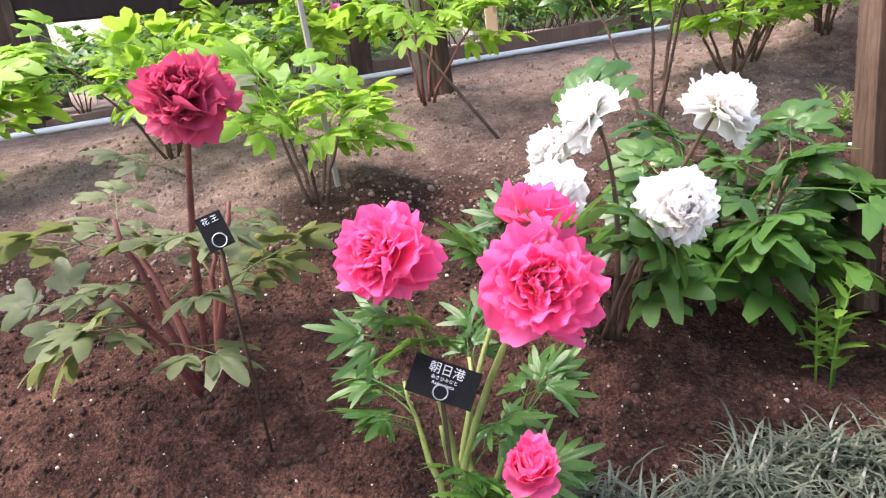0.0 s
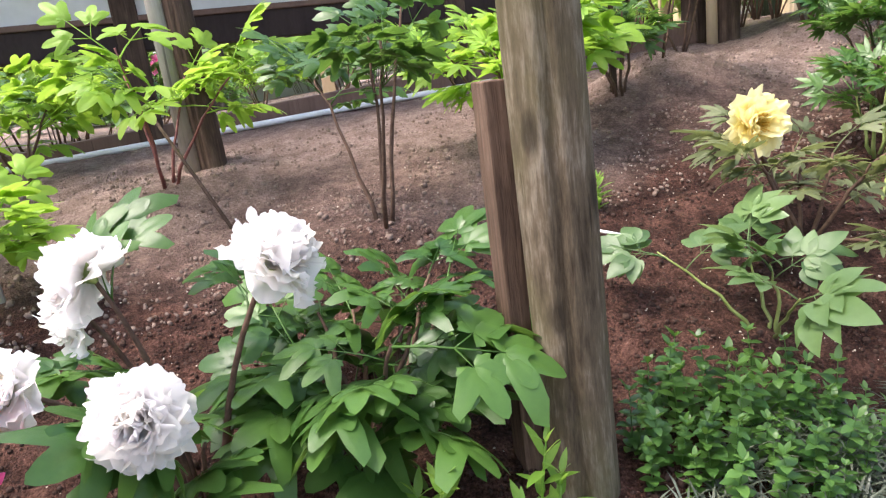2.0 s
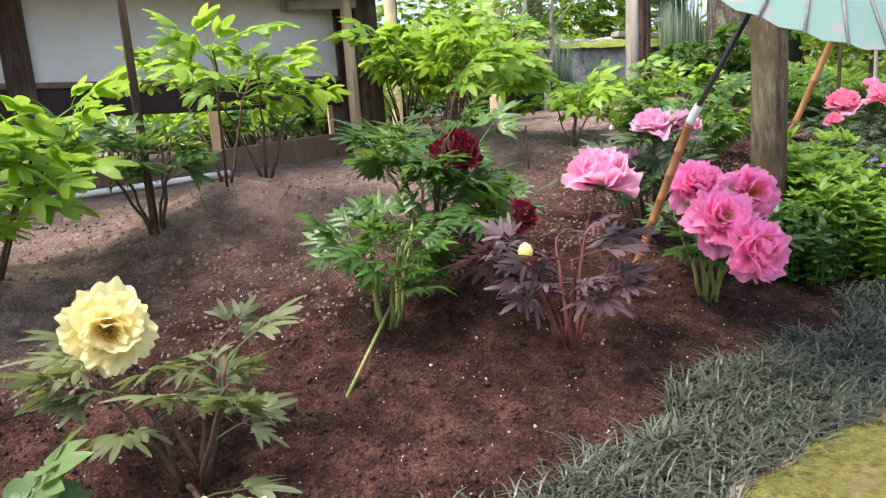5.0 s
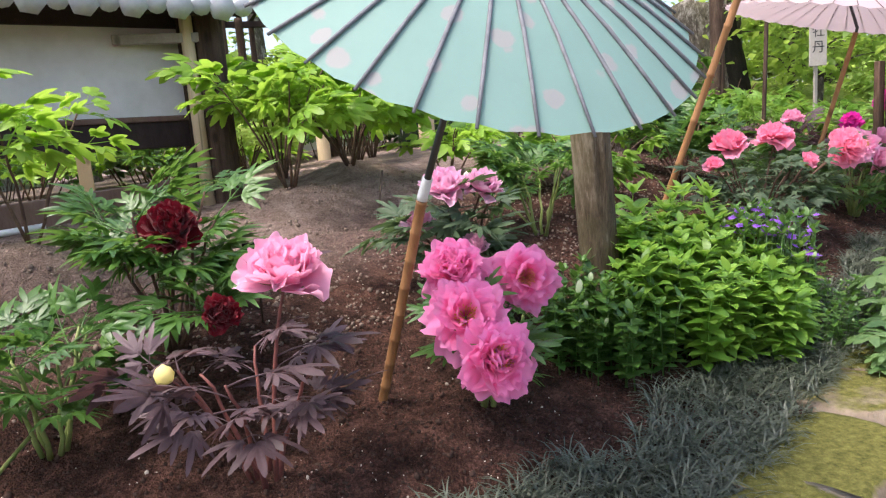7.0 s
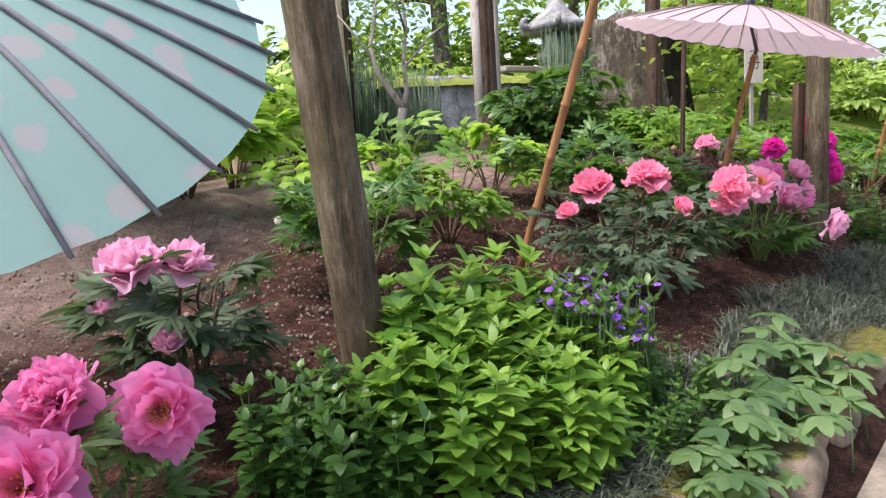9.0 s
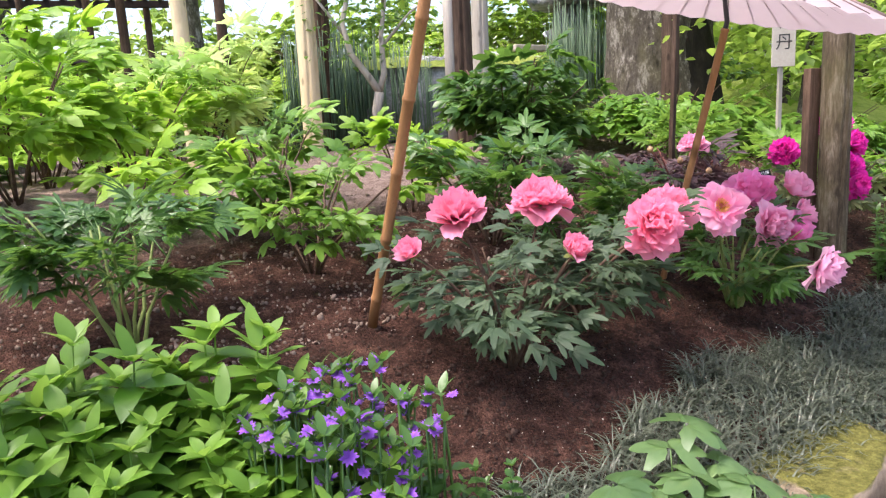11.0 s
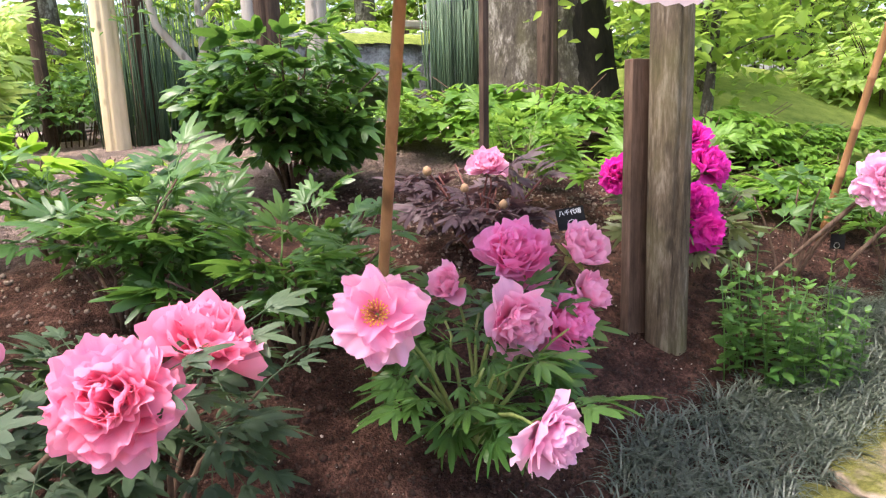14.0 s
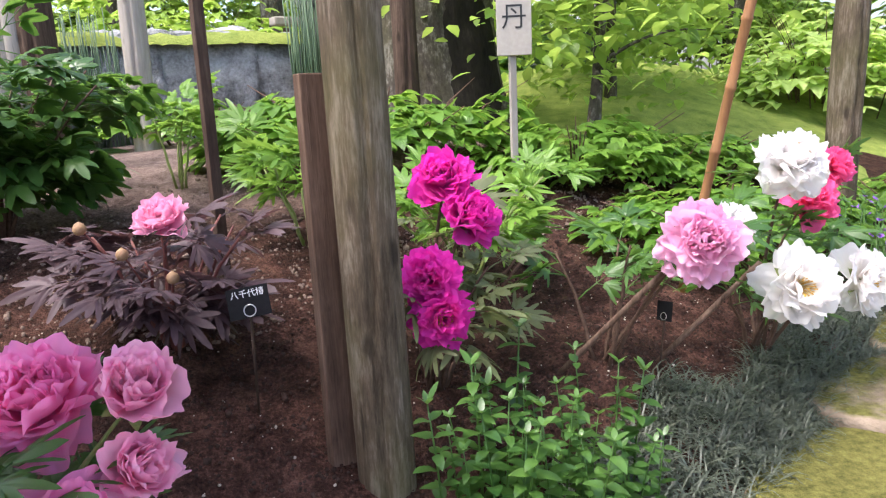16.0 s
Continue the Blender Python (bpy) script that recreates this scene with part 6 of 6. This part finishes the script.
# lichen-covered stone wall with a mossy top
th = thing("stone_wall", (9.0, 10.4, ground(9.0, 10.4)), "low stone wall with grey lichen and a mossy top", "stone wall")
for k, (cx, lx, hz) in enumerate(((-0.85, 1.15, 1.02), (0.12, 1.0, 1.08), (1.02, 1.05, 0.98))):
    bm = bmesh.new()
    bmesh.ops.create_cube(bm, size=1)
    bmesh.ops.subdivide_edges(bm, edges=list(bm.edges), cuts=15, use_grid_fill=True)
    for v in bm.verts:
        q = v.co.lerp(v.co.normalized() * 0.66, 0.30)
        q = q + noise.noise_vector(q * 2.0 + Vector((k * 7, 3, 0))) * 0.12 + noise.noise_vector(q * 6.0 + Vector((0, k * 5, 1))) * 0.045 + noise.noise_vector(q * 15.0) * 0.016
        v.co = (q.x * lx, q.y * 0.62, q.z * hz)
    bm.verts.index_update()
    s = Sheet().add([v.co for v in bm.verts], [tuple(v.index for v in f.verts) for f in bm.faces])
    bm.free()
    part("boulder", s, STONE, th, "", Matrix.Translation((cx, 0.03 * k, 0.44)))
mv, mf = [], []
for i in range(61):
    for j in range(15):
        u, w = -1.5 + 3.0 * i / 60, -0.36 + 0.72 * j / 14
        edge = min(1, (0.36 - abs(w)) / 0.16, (1.5 - abs(u)) / 0.2)
        mv.append((u, w + 0.03 * noise.noise(Vector((u * 4, w * 4, 2))), 0.86 + 0.14 * max(0, edge) ** 0.5 + 0.05 * noise.noise(Vector((u * 1.7, w * 3, 0))) + 0.022 * noise.noise(Vector((u * 14, w * 14, 0)))))
        if i and j:
            o = i * 15 + j
            mf.append((o - 16, o - 1, o, o - 15))
part("moss_cap", Sheet().add(mv, mf), LAWN, th, "thick yellow-green moss")

# stone lantern
th = thing("stone_lantern", (10.32, 9.95, ground(10.32, 9.95)), "grey stone garden lantern with a curled cap", "lantern")
s = Sheet()
s.tube([(0, 0, 0), (0, 0, 0.25), (0, 0, 0.3), (0, 0, 1.05), (0, 0, 1.1)], [0.34, 0.34, 0.17, 0.15, 0.2], 12)
part("shaft", s, STONE, th)
s = Sheet()
s.tube([(0, 0, 1.1), (0, 0, 1.2), (0, 0, 1.24), (0, 0, 1.55)], [0.3, 0.34, 0.24, 0.22], 6)
part("fire_box", s, STONE, th)
s = Sheet()
s.tube([(0, 0, 1.5), (0, 0, 1.56), (0, 0, 1.66), (0, 0, 1.85), (0, 0, 1.95), (0, 0, 2.1)], [0.5, 0.56, 0.4, 0.16, 0.1, 0.02], 6)
part("cap", s, STONE, th)
for i in range(6):
    a = i * math.pi / 3
    s = Sheet()
    s.tube([(math.cos(a) * (0.5 + 0.09 * math.sin(t)), math.sin(a) * (0.5 + 0.09 * math.sin(t)), 1.62 - 0.07 * math.cos(t)) for t in (0, 0.8, 1.6, 2.4, 3.1)], [0.05, 0.05, 0.045, 0.04, 0.03], 7)
    part("scroll", s, STONE, th)

# pale rail behind the lantern
th = thing("pale_rail", (9.9, 10.9, ground(9.9, 10.9)), "low pale weathered rail fence behind the lantern", "fence")
for dx in (0.15, 1.5):
    s = Sheet()
    s.box(Matrix.Translation((dx, 0.3 * dx, 0.5)), 0.08, 0.08, 1.1, 0.01)
    part("fence_post", s, OLD, th, smooth=False)
s = Sheet()
s.box(Matrix.Translation((0.85, 0.255, 1.12)) @ Matrix.Rotation(radians(16.7), 4, "Z"), 1.8, 0.16, 0.09, 0.02)
part("rail", s, GREYWOOD, th, smooth=False)

# small lantern box on a pole
th = thing("lamp_box", (4.4, 9.75, ground(4.4, 9.75)), "small dark wooden lamp box on a thin pole", "lamp")
s = Sheet()
s.tube([(0, 0, -0.03), (0, 0, 0.95)], 0.018, 8)
part("pole", s, OLD, th)
s = Sheet()
s.box(Matrix.Translation((0, 0, 1.05)), 0.3, 0.22, 0.26, 0.01)
part("box", s, OLD, th, smooth=False)
s = Sheet()
s.box(Matrix.Translation((0, 0, 1.21)), 0.4, 0.32, 0.05, 0.015)
part("roof", s, BEAM, th, smooth=False)


# slatted roof of the far trellis
th = thing("trellis_roof", (3.4, 11.0, 3.1), "dark slatted wooden roof over slender trellis posts", "trellis")
for y in (-0.2, 0.9):
    s = Sheet()
    s.box(Matrix.Translation((-0.3, y, 0.02)), 4.4, 0.07, 0.09, 0.006)
    part("beam", s, BEAM, th, smooth=False)
for i in range(22):
    s = Sheet()
    s.box(Matrix.Translation((-2.4 + 0.2 * i, 0.35, 0.095)), 0.06, 2.4, 0.04, 0.004)
    part("slat", s, BEAM, th, smooth=False)

# far low buildings
def house(x, y, w, dp, h, yaw, label):
    z = ground(x, y)
    th = thing("garden_house", (x, y, z), label, "house", "far houses")
    th.rotation_euler = (0, 0, radians(yaw))
    s = Sheet()
    s.box(Matrix.Translation((0, 0, h / 2)), w, dp, h, 0.02)
    part("wall", s, FAR, th, smooth=False)
    for i in range(int(w / 1.4)):
        q = Sheet()
        q.box(Matrix.Translation((-w / 2 + 0.7 + 1.4 * i, -dp / 2 - 0.02, h * 0.55)), 0.9, 0.06, h * 0.5, 0.01)
        part("window", q, BEAM, th, smooth=False)
    q = Sheet()
    for sg in (-1, 1):
        q.box(Matrix.Translation((0, sg * dp * 0.3, h + 0.35)) @ Matrix.Rotation(radians(sg * -24), 4, "X"), w + 1, dp * 0.75, 0.1, 0.02)
    part("roof", q, TILE, th, smooth=False)


house(6.0, 26.0, 9, 5, 1.9, 5, "low house with grey tiled roof behind the trees")
house(17.0, 24.0, 9, 5, 2.0, -20, "low house with grey tiled roof behind the trees")
house(-4.0, 24.0, 8, 5, 2.0, 10, "low house with grey tiled roof behind the trees")
